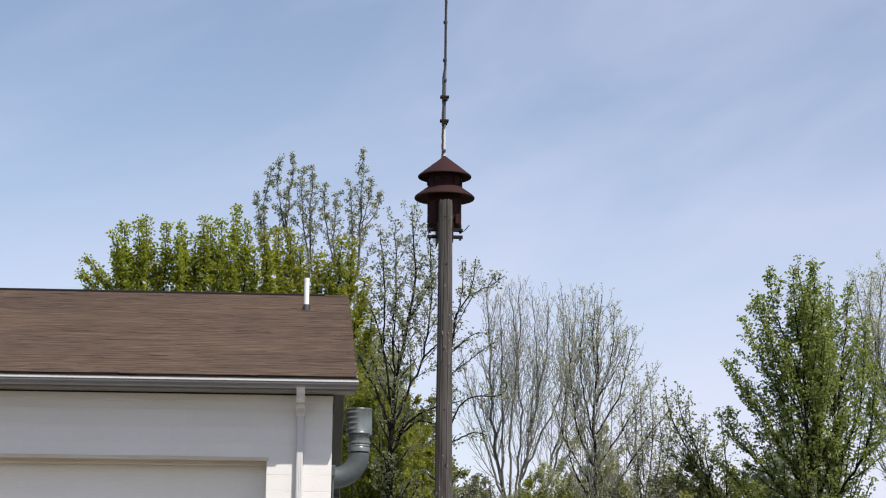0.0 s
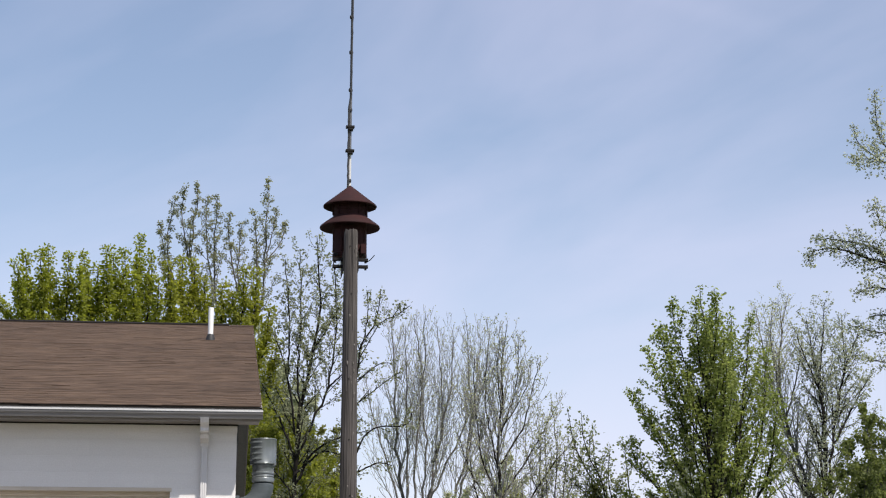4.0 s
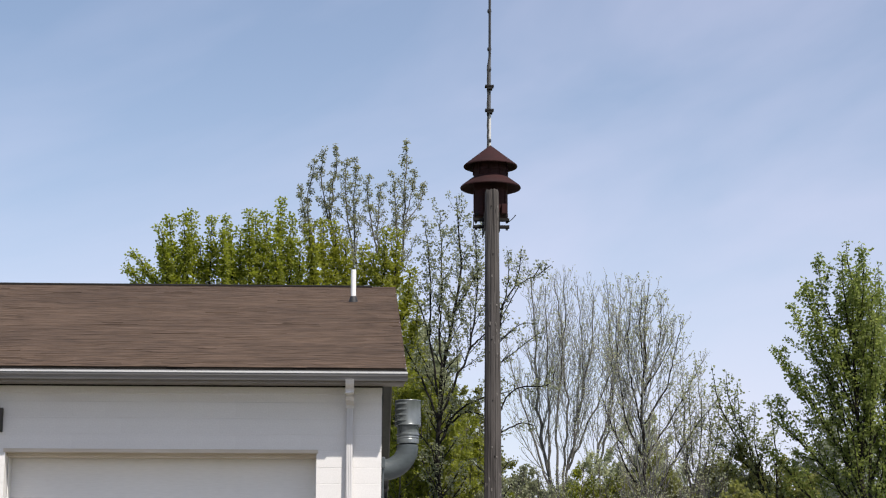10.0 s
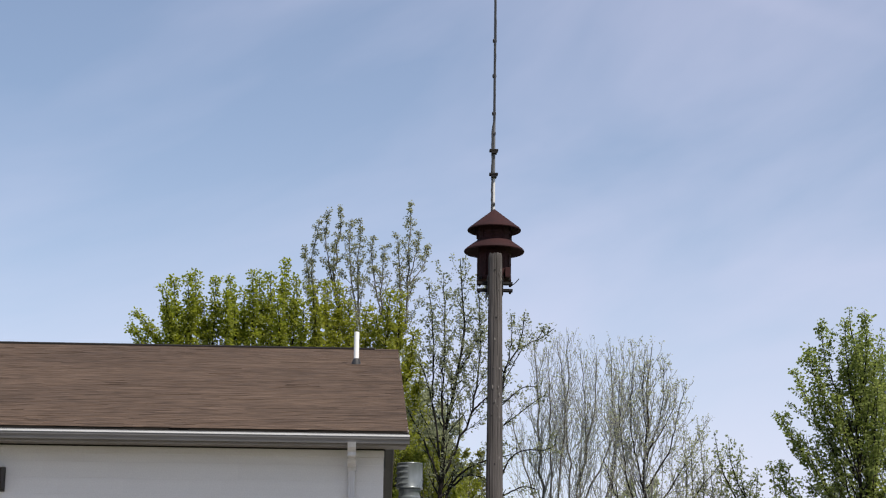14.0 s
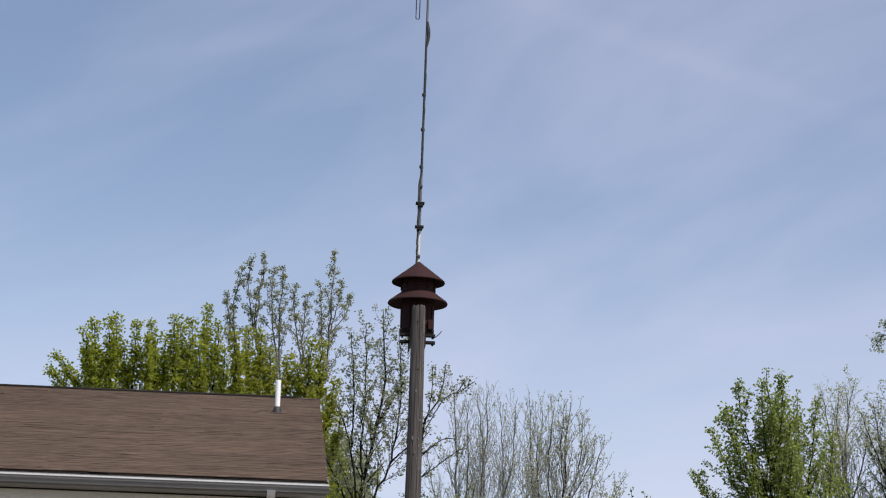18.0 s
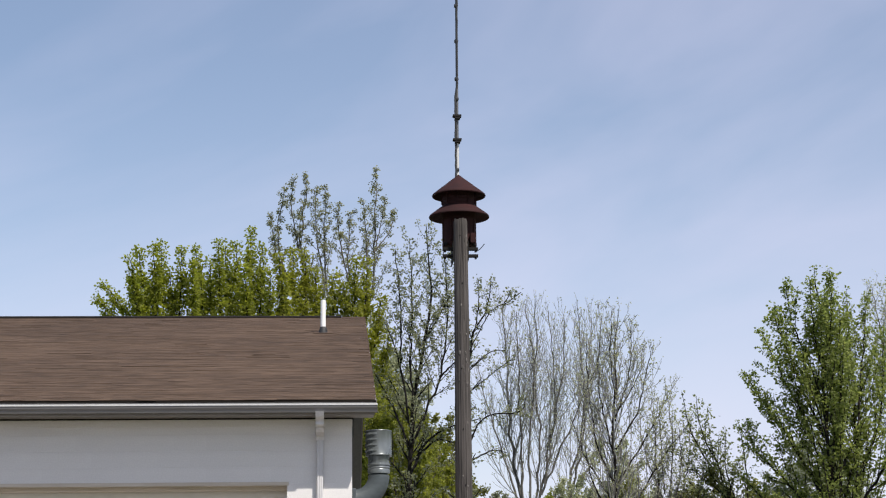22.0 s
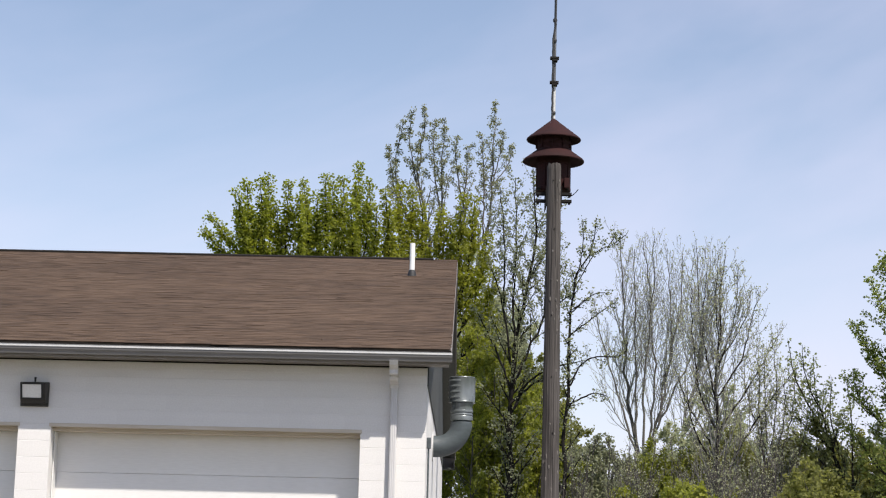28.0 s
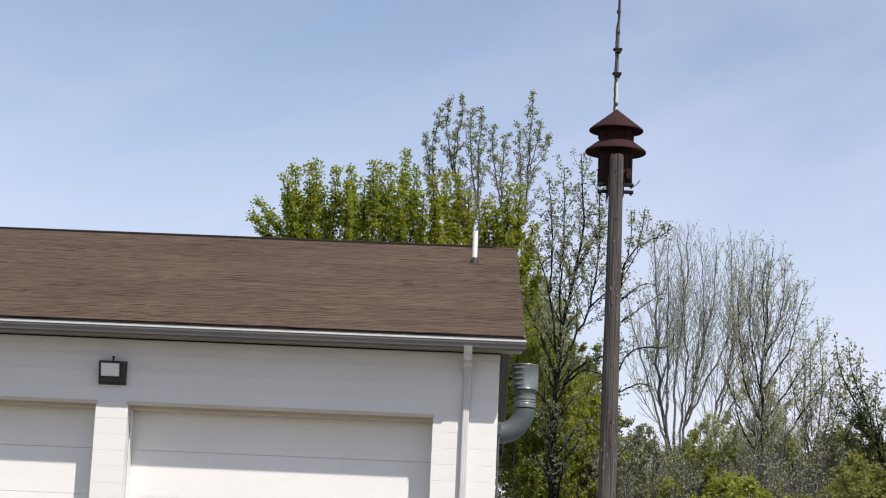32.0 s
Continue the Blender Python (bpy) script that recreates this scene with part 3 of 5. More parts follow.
# garage doors
def garage_door(x0, x1, label):
    door = thing("garage_door", label, "garage door", ((x0 + x1) / 2, WY + 0.40, 0), group="garage doors")
    cx, cy = door.location.x, door.location.y

    def dp(name, b, mat, lab="", smooth=False):
        bmesh.ops.translate(b, vec=-Vector(door.location), verts=b.verts)
        return part(name, b, mat, door, lab, smooth)
    z = 0.0
    for h in (0.586,) * 5 + (0.60,):
        p = box(x0 - 0.04, x1 + 0.04, cy, cy + 0.045, z + 0.0015, z + h - 0.0015, 0.003)
        dp("panel", p, DOORPAINT)
        z += h
    # stops and head trim set into the opening
    dp("head_trim", box(x0, x1, WY + 0.03, WY + 0.11, HEAD - 0.030, HEAD - 0.001, 0.003), TANWOOD, "tan wooden head trim")
    dp("lintel_edge", box(x0 - 0.02, x1 + 0.02, WY - 0.009, WY - 0.003, HEAD - 0.028, HEAD + 0.018, 0.002), TANWOOD, "tan painted lintel edge")
    dp("head_stop", box(x0 + 0.001, x1 - 0.001, WY + 0.12, cy - 0.008, HEAD - 0.072, HEAD - 0.002, 0.003), TANWOOD, "tan wooden head stop")
    for sx, e in ((1, x0), (-1, x1)):
        a, b = sorted((e + sx * 0.001, e + sx * 0.014))
        dp("side_stop", box(a, b, WY + 0.21, cy - 0.008, 0.0, HEAD - 0.075, 0.003), DOORPAINT)
    return door


garage_door(D1L, D1R, "white sectional garage door, closed, recessed in the block wall")
garage_door(D2L, D2R, "white sectional garage door, closed, beside the block pillar")

# wall floodlight over the pillar
def floodlight():
    fl = thing("wall_floodlight", "dark bronze wall floodlight with a white lens above the pillar", "wall light", (-4.79, WY, 3.87))

    def fp(name, b, mat, lab="", smooth=False):
        return part(name, b, mat, fl, lab, smooth)
    fp("back_plate", box(-0.175, 0.175, -0.035, -0.003, -0.155, 0.145, 0.008), BRONZE)
    bm = bmesh.new()
    fr = [(-0.175, 0.15), (0.175, 0.15), (0.175, -0.12), (-0.175, -0.12)]
    a = [bm.verts.new((x, -0.035, z)) for x, z in fr]
    b = [bm.verts.new((x * 0.86, -0.17 if z > 0 else -0.10, z * 0.92 - 0.01)) for x, z in fr]
    for i in range(4):
        j = (i + 1) % 4
        bm.faces.new((a[i], a[j], b[j], b[i]))
    bm.faces.new(b)
    fp("housing", bm, BRONZE)
    tilt = pose(-0.012, -0.145, 0.028, 105.8, 0, 0)
    lensb = box(-0.118, 0.118, -0.084, 0.084, 0.0, 0.012, 0.005)
    bmesh.ops.transform(lensb, matrix=tilt, verts=lensb.verts)
    fp("lens", lensb, LENS, "white frosted lens")
    frame_b = bmesh.new()
    for x0, x1, z0, z1 in ((-0.142, -0.119, -0.107, 0.107), (0.119, 0.142, -0.107, 0.107), (-0.118, 0.118, 0.085, 0.107), (-0.118, 0.118, -0.107, -0.085)):
        box(x0, x1, z0, z1, -0.02, 0.02, 0.003, frame_b)
    bmesh.ops.transform(frame_b, matrix=tilt, verts=frame_b.verts)
    fp("lens_frame", frame_b, BLACK, "black lens frame")
    bm = lathe([(0.0, 0.21), (0.014, 0.208), (0.017, 0.195), (0.012, 0.19), (0.012, 0.15), (0.0, 0.15)], 16, 0.0, -0.05)
    fp("photocell", bm, BLACK, "small black photocell", True)


floodlight()

# vent pipe on the roof
def roof_vent():
    x, y = -0.35, 30.2
    z = roof_z(y)
    v = thing("vent_pipe", "white plastic vent pipe standing on the brown roof", "vent pipe", (x, y, z))
    part("pipe", lathe([(0.0, -0.12), (0.044, -0.12), (0.044, 0.56), (0.036, 0.562), (0.036, 0.3), (0.0, 0.3)], 24), PVC, v, "", True)
    part("boot", lathe([(0.0, -0.11), (0.085, -0.10), (0.075, 0.03), (0.052, 0.10), (0.0445, 0.105), (0.0445, -0.11)], 24), BLACK, v, "black rubber flashing boot", True)
    b = box(-0.16, 0.16, -0.18, 0.18, 0.0, 0.004, 0.001)
    bmesh.ops.transform(b, matrix=pose(0, 0, 0.008, math.degrees(math.atan(SLOPE)), 0, 0), verts=b.verts)
    part("flashing", b, SHINGLE, v)


roof_vent()

# exhaust duct on the gable side
def exhaust():
    x, y, z = WX, 27.96, 3.66
    ex = thing("exhaust_duct", "grey elbow exhaust duct with a ribbed cap on the gable wall", "exhaust duct", (x, y, z))
    line = [(-0.02, 0, 0), (0.06, 0, 0)]
    for a in np.linspace(0, 90, 14):
        line.append((0.07 + 0.37 * math.sin(radians(a)), 0, 0.37 - 0.37 * math.cos(radians(a))))
    line.append((0.44, 0, 0.52))
    tube_part("elbow", line, 0.165, PIPEGREY, ex, 32)
    part("collar", lathe([(0.0, 0.405), (0.168, 0.405), (0.172, 0.46), (0.163, 0.475), (0.172, 0.49), (0.163, 0.52), (0.176, 0.53), (0.176, 0.55), (0.165, 0.56),
                          (0.165, 0.64), (0.172, 0.65), (0.172, 0.67), (0.165, 0.68), (0.165, 0.72), (0.0, 0.72)], 40, 0.44, 0), CAPGREY, ex, "shiny metal collar with raised rings", True)
    part("cap", lathe([(0.0, 0.69), (0.17, 0.69), (0.205, 0.675), (0.207, 0.69), (0.200, 0.70), (0.200, 1.055), (0.204, 1.062), (0.198, 1.072), (0.19, 1.06), (0.185, 0.80), (0.0, 0.79)], 40, 0.44, 0), CAPGREY, ex, "open grey metal cap", True)
    for k in range(4):
        bm = bmesh.new()
        zc = 0.745 + k * 0.085
        ang = np.linspace(radians(150), radians(262), 14)
        prof = ((0.199, 0.030), (0.214, 0.010), (0.215, -0.002), (0.199, -0.012))
        rs = [[bm.verts.new((0.44 + (0.199 + (r - 0.199) * math.sin(math.pi * (i + 0.5) / 14) ** 0.5) * math.cos(a), (0.199 + (r - 0.199) * math.sin(math.pi * (i + 0.5) / 14) ** 0.5) * math.sin(a), zc + h)) for r, h in prof]
              for i, a in enumerate(ang)]
        for p, q in zip(rs, rs[1:]):
            for i in range(3):
                bm.faces.new((p[i], p[i + 1], q[i + 1], q[i]))
        bm.faces.new(rs[0])
        bm.faces.new(rs[-1])
        part("louvre", bm, CAPGREY, ex, "", True)
    flange = lathe([(0.167, 0.0), (0.23, 0.0), (0.23, 0.012), (0.167, 0.016)], 32)
    bmesh.ops.transform(flange, matrix=pose(0.001, 0, 0, 0, 90, 0), verts=flange.verts)
    part("wall_flange", flange, LIP, ex, "pale metal wall flange", True)


exhaust()
cd = thing("conduit", "thin grey electrical conduit fixed to the gable wall", "conduit", (WX, 23.5, 0))
tube_part("pipe", [(0.025, 0, 0.0), (0.025, 0, 3.35)], 0.013, PIPEGREY, cd, 10)
part("junction_box", box(0.001, 0.055, -0.05, 0.05, 3.35, 3.49, 0.006), PIPEGREY, cd)

# ---------------------------------------------------------------- pole, siren and antenna
PX, PY = 2.05, 30.8


CHECKS = ((4.45, 8.4, 1.3, 0.026), (4.72, 8.6, 0.7, 0.02), (5.3, 8.2, 1.1, 0.024), (4.3, 6.2, 1.0, 0.014), (5.15, 6.6, 0.9, 0.016), (4.6, 4.8, 0.9, 0.014), (5.4, 4.4, 1.2, 0.014), (4.2, 3.4, 0.8, 0.012), (5.5, 7.2, 0.6, 0.012))


def utility_pole():
    pole = thing("utility_pole", "tall weathered wooden utility pole carrying the siren", "pole", (PX, PY, 0))
    rng = random.Random(3)
    bm = bmesh.new()
    sides, top = 80, 8.76
    zs = list(np.linspace(-0.3, top - 0.05, 150)) + [top - 0.01, top]
    rings = []
    for k, z in enumerate(zs):
        r0 = 0.168 - 0.050 * z / top
        ring = []
        for i in range(sides):
            a = 2 * math.pi * i / sides
            n1 = noise.noise(Vector((math.cos(a) * 3.1, math.sin(a) * 3.1, z * 0.25)))
            n2 = noise.noise(Vector((math.cos(a) * 9.0, math.sin(a) * 9.0, z * 0.5 + 9)))
            r = r0 + 0.007 * n1 + 0.006 * n2
            crack = abs(((a - 4.95 - 0.06 * math.sin(z * 1.3)) + math.pi) % (2 * math.pi) - math.pi)
            if crack < 0.05:
                r -= 0.014
            # shorter drying checks, deepest at the top
            for ca, zc, zl, dp in CHECKS:
                off = abs(((a - ca - 0.05 * math.sin(z * 2.1 + ca * 9)) + math.pi) % (2 * math.pi) - math.pi)
                if off < 0.045 and abs(z - zc) < zl:
                    r -= 0.45 * dp * (1 - (abs(z - zc) / zl) ** 2)
            if z > top - 0.03:
                r -= 0.012
            ring.append(bm.verts.new((r * math.cos(a), r * math.sin(a), z + (0.045 * noise.noise(Vector((math.cos(a) * 3, math.sin(a) * 3, 5))) if z > top - 0.1 else 0))))
        rings.append(ring)
    for a, b in zip(rings, rings[1:]):
        for i in range(sides):
            j = (i + 1) % sides
            bm.faces.new((a[i], a[j], b[j], b[i]))
    bm.faces.new(rings[-1])
    part("shaft", bm, POLEWOOD, pole, "", True)
    # gaff chips and knots, and old bolt heads
    for k in range(46):
        z = rng.uniform(2.2, 8.5)
        a = radians(rng.choice([rng.uniform(235, 262), rng.uniform(285, 330), rng.uniform(200, 340)]))
        r = 0.168 - 0.050 * z / top
        ch = bmesh.new()
        bmesh.ops.create_icosphere(ch, subdivisions=1, radius=1)
        w, h = rng.uniform(0.008, 0.018), rng.uniform(0.02, 0.05)
        bmesh.ops.transform(ch, matrix=Matrix.Translation((r * math.cos(a), r * math.sin(a), z)) @ Matrix.Rotation(rng.uniform(-0.3, 0.3) + a, 4, "Z") @ Matrix.Diagonal((0.012, w, h, 1)), verts=ch.verts)
        part("wood_chip", ch, CHIPWOOD if k % 3 else POLEWOOD, pole)
    for z, a in ((5.05, 268), (6.1, 262), (7.6, 275), (4.1, 280), (8.45, 262)):
        r = 0.168 - 0.050 * z / top
        b = lathe([(0.0, 0.012), (0.012, 0.012), (0.014, 0.0), (0.014, -0.03), (0.0, -0.03)], 10)
        bmesh.ops.transform(b, matrix=pose(r * math.cos(radians(a)), r * math.sin(radians(a)), z, 90, 0, a - 270), verts=b.verts)
        part("bolt_head", b, IRON, pole, "dark iron bolt head")


utility_pole()


def siren():
    s = thing("siren", "rust-red two-tier outdoor warning siren mounted behind the pole top", "siren", (2.058, PY + 0.44, 8.40))
    up = lathe([(0.0, 1.292), (0.014, 1.284), (0.20, 1.132), (0.445, 0.932), (0.466, 0.912), (0.472, 0.895), (0.466, 0.882), (0.452, 0.884), (0.40, 0.922), (0.31, 0.965), (0.0, 0.97)], 64)
    part("upper_hood", up, RUST, s, "conical rust-red hood", True)
    part("rotor_housing", lathe([(0.0, 0.966), (0.292, 0.964), (0.292, 0.86), (0.300, 0.85), (0.300, 0.80), (0.292, 0.79), (0.292, 0.66), (0.0, 0.66)], 64), RUST, s, "", True)
    part("lower_hood", lathe([(0.285, 0.705), (0.305, 0.695), (0.41, 0.616), (0.508, 0.540), (0.524, 0.522), (0.530, 0.502), (0.522, 0.488), (0.505, 0.492), (0.44, 0.535), (0.32, 0.595), (0.0, 0.60)], 64), RUST, s, "wide flared rust-red hood", True)
    for k in range(10):
        a = radians(36 * k + 10)
        b = box(0.286, 0.318, -0.006, 0.006, 0.72, 0.93)
        bmesh.ops.transform(b, matrix=Matrix.Rotation(a, 4, "Z"), verts=b.verts)
        for v in b.verts:
            if v.co.to_2d().length > 0.36 and v.co.z < 0.8:
                v.co = Vector((v.co.x * 0.74, v.co.y * 0.74, v.co.z))
        part("port_vane", b, RUST, s)
    part("motor_drum", lathe([(0.0, 0.596), (0.292, 0.595), (0.292, 0.46), (0.300, 0.455), (0.300, 0.43), (0.292, 0.425), (0.292, 0.03), (0.302, 0.02), (0.302, -0.03), (0.288, -0.05), (0.0, -0.05)], 48), RUST, s, "dark rusty motor drum", True)
    for k in range(8):
        a = radians(45 * k + 12)
        b = box(0.288, 0.306, -0.018, 0.018, 0.03, 0.44, 0.004)
        bmesh.ops.transform(b, matrix=Matrix.Rotation(a, 4, "Z"), verts=b.verts)
        part("drum_rib", b, RUST, s)
    s.scale = (1.02, 1.02, 1.0)
    part("motor_box", box(0.17, 0.26, -0.33, -0.22, -0.03, 0.15, 0.012), RUST, s)


siren()


def bracket():
    br = thing("siren_bracket", "dark iron crossarm bracket bolting the siren to the pole", "bracket", (PX, PY, 8.25))

    def bp(name, b, lab=""):
        return part(name, b, IRON, br, lab)
    for z in (-0.02, -0.145):
        b = bmesh.new()
        box(-0.315, 0.315, 0.10, 0.16, z, z + 0.012, 0.002, b)
        box(-0.315, 0.315, 0.10, 0.112, z, z + 0.055, 0.002, b)
        bp("crossarm", b)
        for x in (-0.27, 0.27):
            bolt = lathe([(0.0, 0.0), (0.02, 0.0), (0.02, 0.06), (0.012, 0.065), (0.012, 0.09), (0.0, 0.09)], 10, x, 0.13)
            bmesh.ops.translate(bolt, vec=(0, 0, z - 0.03), verts=bolt.verts)
            bp("bolt", bolt)
    for x in (-0.135, 0.125):
        bp("side_plate", box(x, x + 0.014, -0.05, 0.62, -0.22, 0.12, 0.003))
    for y in (0.25, 0.62):
        bp("platform_rail", box(-0.28, 0.28, y, y + 0.05, 0.105, 0.145, 0.004))
    for x in (-0.26, 0.22):
        bp("platform_rail", box(x, x + 0.04, 0.2, 0.70, 0.104, 0.144, 0.004))
    b = box(-0.03, 0.03, 0.13, 0.18, -0.32, 0.05, 0.004)
    bp("back_plate", b)
    tube = through_points([(0.28, 0.13, -0.04), (0.36, 0.13, 0.02), (0.43, 0.12, 0.10)], 8)
    tube_part("wire_stub", [tuple(p) for p in tube], 0.008, BLACK, br, 8, "short black wire end")
    bp("mast_arm", box(-0.02, 0.02, 0.60, 1.06, 0.05, 0.10, 0.004))


bracket()


def antenna():
    mx, my, z0 = 2.075, PY + 1.05, 8.25
    k = (my) / 30.8
    an = thing("antenna_mast", "slim grey antenna mast wrapped in taped black cable above the siren", "antenna", (mx, my, z0))

    def zz(z):
        return 1.6 + (z - 1.6) * k - z0
    an.rotation_euler = (0, math.atan(0.0052), 0)
    tube_part("mast", [(0, 0, 0), (0, 0, 3.0), (0, 0, 6.0), (0, 0, zz(16.0))], [0.025, 0.024, 0.023, 0.021], MAST, an, 16)
    tube_part("sleeve", [(0, 0, zz(9.3)), (0, 0, zz(10.16))], 0.0275, LIP, an, 16, "pale sleeve at the mast's foot")
    # cable: beside the mast low down, in front of it higher up
    rng = random.Random(8)
    line = []
    for i in range(70):
        z = 0.3 + (zz(14.1) - 0.3) * i / 69
        frac = i / 69
        side = -0.033 if frac < 0.46 else (-0.033 + 0.036 * min((frac - 0.46) / 0.05, 1))
        if 0.93 < frac:
            side = 0.035 * math.sin((frac - 0.93) / 0.07 * math.pi)
        line.append((side + rng.uniform(-0.006, 0.006), -0.036 + rng.uniform(-0.004, 0.004), z))
    tube_part("cable", line, 0.018, BLACK, an, 8, "black coaxial cable")
    line = []
    for i in range(30):
        f = i / 29
        z = zz(14.15) - (zz(14.15) - zz(13.65)) * f
        line.append((0.045 * math.sin(f * math.pi) + 0.01, -0.04, z))
    tube_part("cable_loop", line, 0.013, BLACK, an, 8)
    for z in (9.66, 10.97, 11.34, 12.05, 12.72):
        part("tape_band", lathe([(0.0, zz(z) + 0.03), (0.034, zz(z) + 0.03), (0.040, zz(z)), (0.034, zz(z) - 0.03), (0.0, zz(z) - 0.03)], 14, -0.008, -0.014), BLACK, an)
    for z in (10.21, 10.65):
        c = bmesh.new()
        box(-0.085, 0.075, -0.07, 0.05, zz(z) - 0.018, zz(z) + 0.022, 0.006, c)
        box(-0.05, 0.05, -0.085, 0.05, zz(z) - 0.065, zz(z) - 0.03, 0.006, c)
        part("clamp", c, IRON, an, "dark pipe clamp")
    # folded dipole on a short boom
    tube_part("boom", [(0.05, 0, zz(14.62)), (-0.24, 0, zz(14.62))], 0.024, IRON, an, 10)
    line = []
    zc, h, w = zz(14.62), 0.44, 0.034
    for sgn in (1, -1):
        for i in range(9):
            a = math.pi * i / 8
            line.append((-0.185 + sgn * w * math.cos(a), -0.002, zc + sgn * (h - w) + sgn * w * math.sin(a)))
    line.append(line[0])
    tube_part("dipole_loop", line, 0.009, IRON, an, 8, "thin folded dipole loop")


antenna()


# ---------------------------------------------------------------- trees
def unit(v):
    return v / (np.linalg.norm(v, axis=-1, keepdims=True) + 1e-9)


def sample(P, s):
    """Points and headings at the fraction s (n,) along lines P (n, k, 3)."""
    k = P.shape[1]
    f = np.clip(s, 0, 0.9999) * (k - 1)
    i = f.astype(int)
    r = np.arange(len(P))
    a, b = P[r, i], P[r, i + 1]
    return a + (b - a) * (f - i)[:, None], unit(b - a)


def bent(start, heading, length, rise, k, rng, wiggle=0.06):
    """Lines that set off along a heading and bend upwards."""
    n = len(start)
    t = np.linspace(0, 1, k)[None, :, None]
    up = np.array([0, 0, 1.0])
    end_dir = unit(heading + rise * up)
    L = length[:, None, None]
    P = start[:, None] + L * (heading[:, None] * (t - 0.5 * t * t) + end_dir[:, None] * (0.5 * t * t))
    w = rng.normal(0, wiggle, (n, k, 3)) * L * t
    return P + w * 0.5


def bush(name, label, base, tips, fork, r0, seed, bark, leaf, fill=6, spread=1.5, subs=14, sub_len=0.30, sub_rise=0.8, twigs=9, twig_len=0.55,
         leaves=9, leaf_size=0.10, low=0.25, group="", stems=1, wig=0.05, out=0.75, lean=1.3, lowest=0.45, wobble=0.06, nodes=0, twig_r=0.0055):
    """A shrub of several stems whose leaders end at tips (x, z); subs and twigs: its finer orders; leaves on every twig, or at nodes."""
    rng = np.random.default_rng(seed)
    bx, by = base
    root = thing(name, label, "shrub", (bx, by, 0), group)
    tips = np.array([(x - bx, rng.normal(0, spread * 0.6), z) for x, z in tips], float)
    # inner leaders between the outer ones
    extra = []
    for _ in range(fill):
        i, j = rng.integers(0, len(tips), 2)
        f = rng.uniform(0.2, 0.8)
        p = tips[i] * f + tips[j] * (1 - f)
        extra.append((p[0] + rng.normal(0, 0.2), rng.normal(0, spread), fork + (p[2] - fork) * rng.uniform(0.62, 0.95)))
    allt = np.vstack([tips, np.array(extra)]) if extra else tips
    nl = len(allt)
    # trunks
    tx = np.linspace(-0.5, 0.5, stems) * (0.9 if stems > 1 else 0)
    trunk_top = np.stack([tx * 1.8 + rng.normal(0, 0.08, stems), rng.normal(0, 0.15, stems), np.full(stems, fork * 1.05)], 1)
    trunk_low = np.stack([tx * 0.5, rng.normal(0, 0.1, stems), np.full(stems, -0.15)], 1)
    t = np.linspace(0, 1, 9)[None, :, None]
    TP = trunk_low[:, None] * (1 - t) + trunk_top[:, None] * t + rng.normal(0, 0.03, (stems, 9, 3)) * np.array([1, 1, 0]) * (t > 0)
    TR = r0 * (1.15 - 0.45 * t[..., 0]) * np.ones((stems, 1)) / (stems ** 0.35)
    for i in range(stems):
        v, q = tubes(TP[i:i + 1], TR[i:i + 1], 10)
        link("trunk", big_mesh("trunk", v, q, bark, True), root)
    # leaders
    own = np.array([int(np.argmin(np.abs(trunk_top[:, 0] - p[0]))) for p in allt])
    reach = np.hypot(allt[:, 0] - trunk_top[own, 0], allt[:, 1] - trunk_top[own, 1])
    f0 = np.clip((allt[:, 2] - reach * lean) / (fork * 1.05), lowest, 0.99) + rng.uniform(-0.06, 0.0, nl)
    st, _ = sample(TP[own], f0)
    d = allt - st
    t10 = np.linspace(0, 1, 12)[None, :, None]
    ctrl = st + d * np.array([0.38, 0.38, 0.55]) + rng.normal(0, wig * 2.4, (nl, 3))
    LP = st[:, None] * (1 - t10) ** 2 + 2 * ctrl[:, None] * t10 * (1 - t10) + allt[:, None] * t10 ** 2
    ll = np.linalg.norm(d, axis=1)
    LP += rng.normal(0, wig * 0.35, (nl, 12, 3)) * (t10 * (1 - t10) * 4) * np.minimum(ll, 5)[:, None, None] * 0.3
    lr0 = np.clip(r0 * 0.42 * (ll / ll.max()) ** 0.8, 0.018, None)
    LR = lr0[:, None] * (1 - t10[..., 0]) ** 0.9 + 0.007
    for i in range(nl):
        v, q = tubes(LP[i:i + 1], LR[i:i + 1], 6)
        link("limb", big_mesh("limb", v, q, bark, True), root)
    # branches
    li = np.repeat(np.arange(nl), subs)
    s = np.tile(np.linspace(low, 0.97, subs), nl) + rng.uniform(-0.03, 0.03, len(li))
    p, tan = sample(LP[li], s)
    side = unit(rng.normal(0, 1, (len(li), 3)) * np.array([1, 1, 0.35]))
    hd = unit(tan * 0.7 + side * out)
    L = ll[li] * sub_len * (1.05 - s) ** 0.7 * rng.uniform(0.55, 1.15, len(li)) + 0.12 * rng.uniform(0.6, 1.2, len(li))
    SP = bent(p, hd, L, sub_rise, 7, rng, wobble)
    sr = np.clip(LR[li, (s * 11).astype(int).clip(0, 11)] * 0.55, 0.006, None)
    SR = sr[:, None] * np.linspace(1, 0.35, 7)[None]
    v1, q1 = tubes(SP, SR, 4)
    # twigs, on branches and on the ends of the limbs
    ti = np.repeat(np.arange(len(li)), twigs)
    s2 = rng.uniform(0.15, 1.0, len(ti))
    p2, tan2 = sample(SP[ti], s2)
    side2 = unit(rng.normal(0, 1, (len(ti), 3)) * np.array([1, 1, 0.5]))
    hd2 = unit(tan2 * 0.8 + side2 * 0.7 + np.array([0, 0, 0.3]))
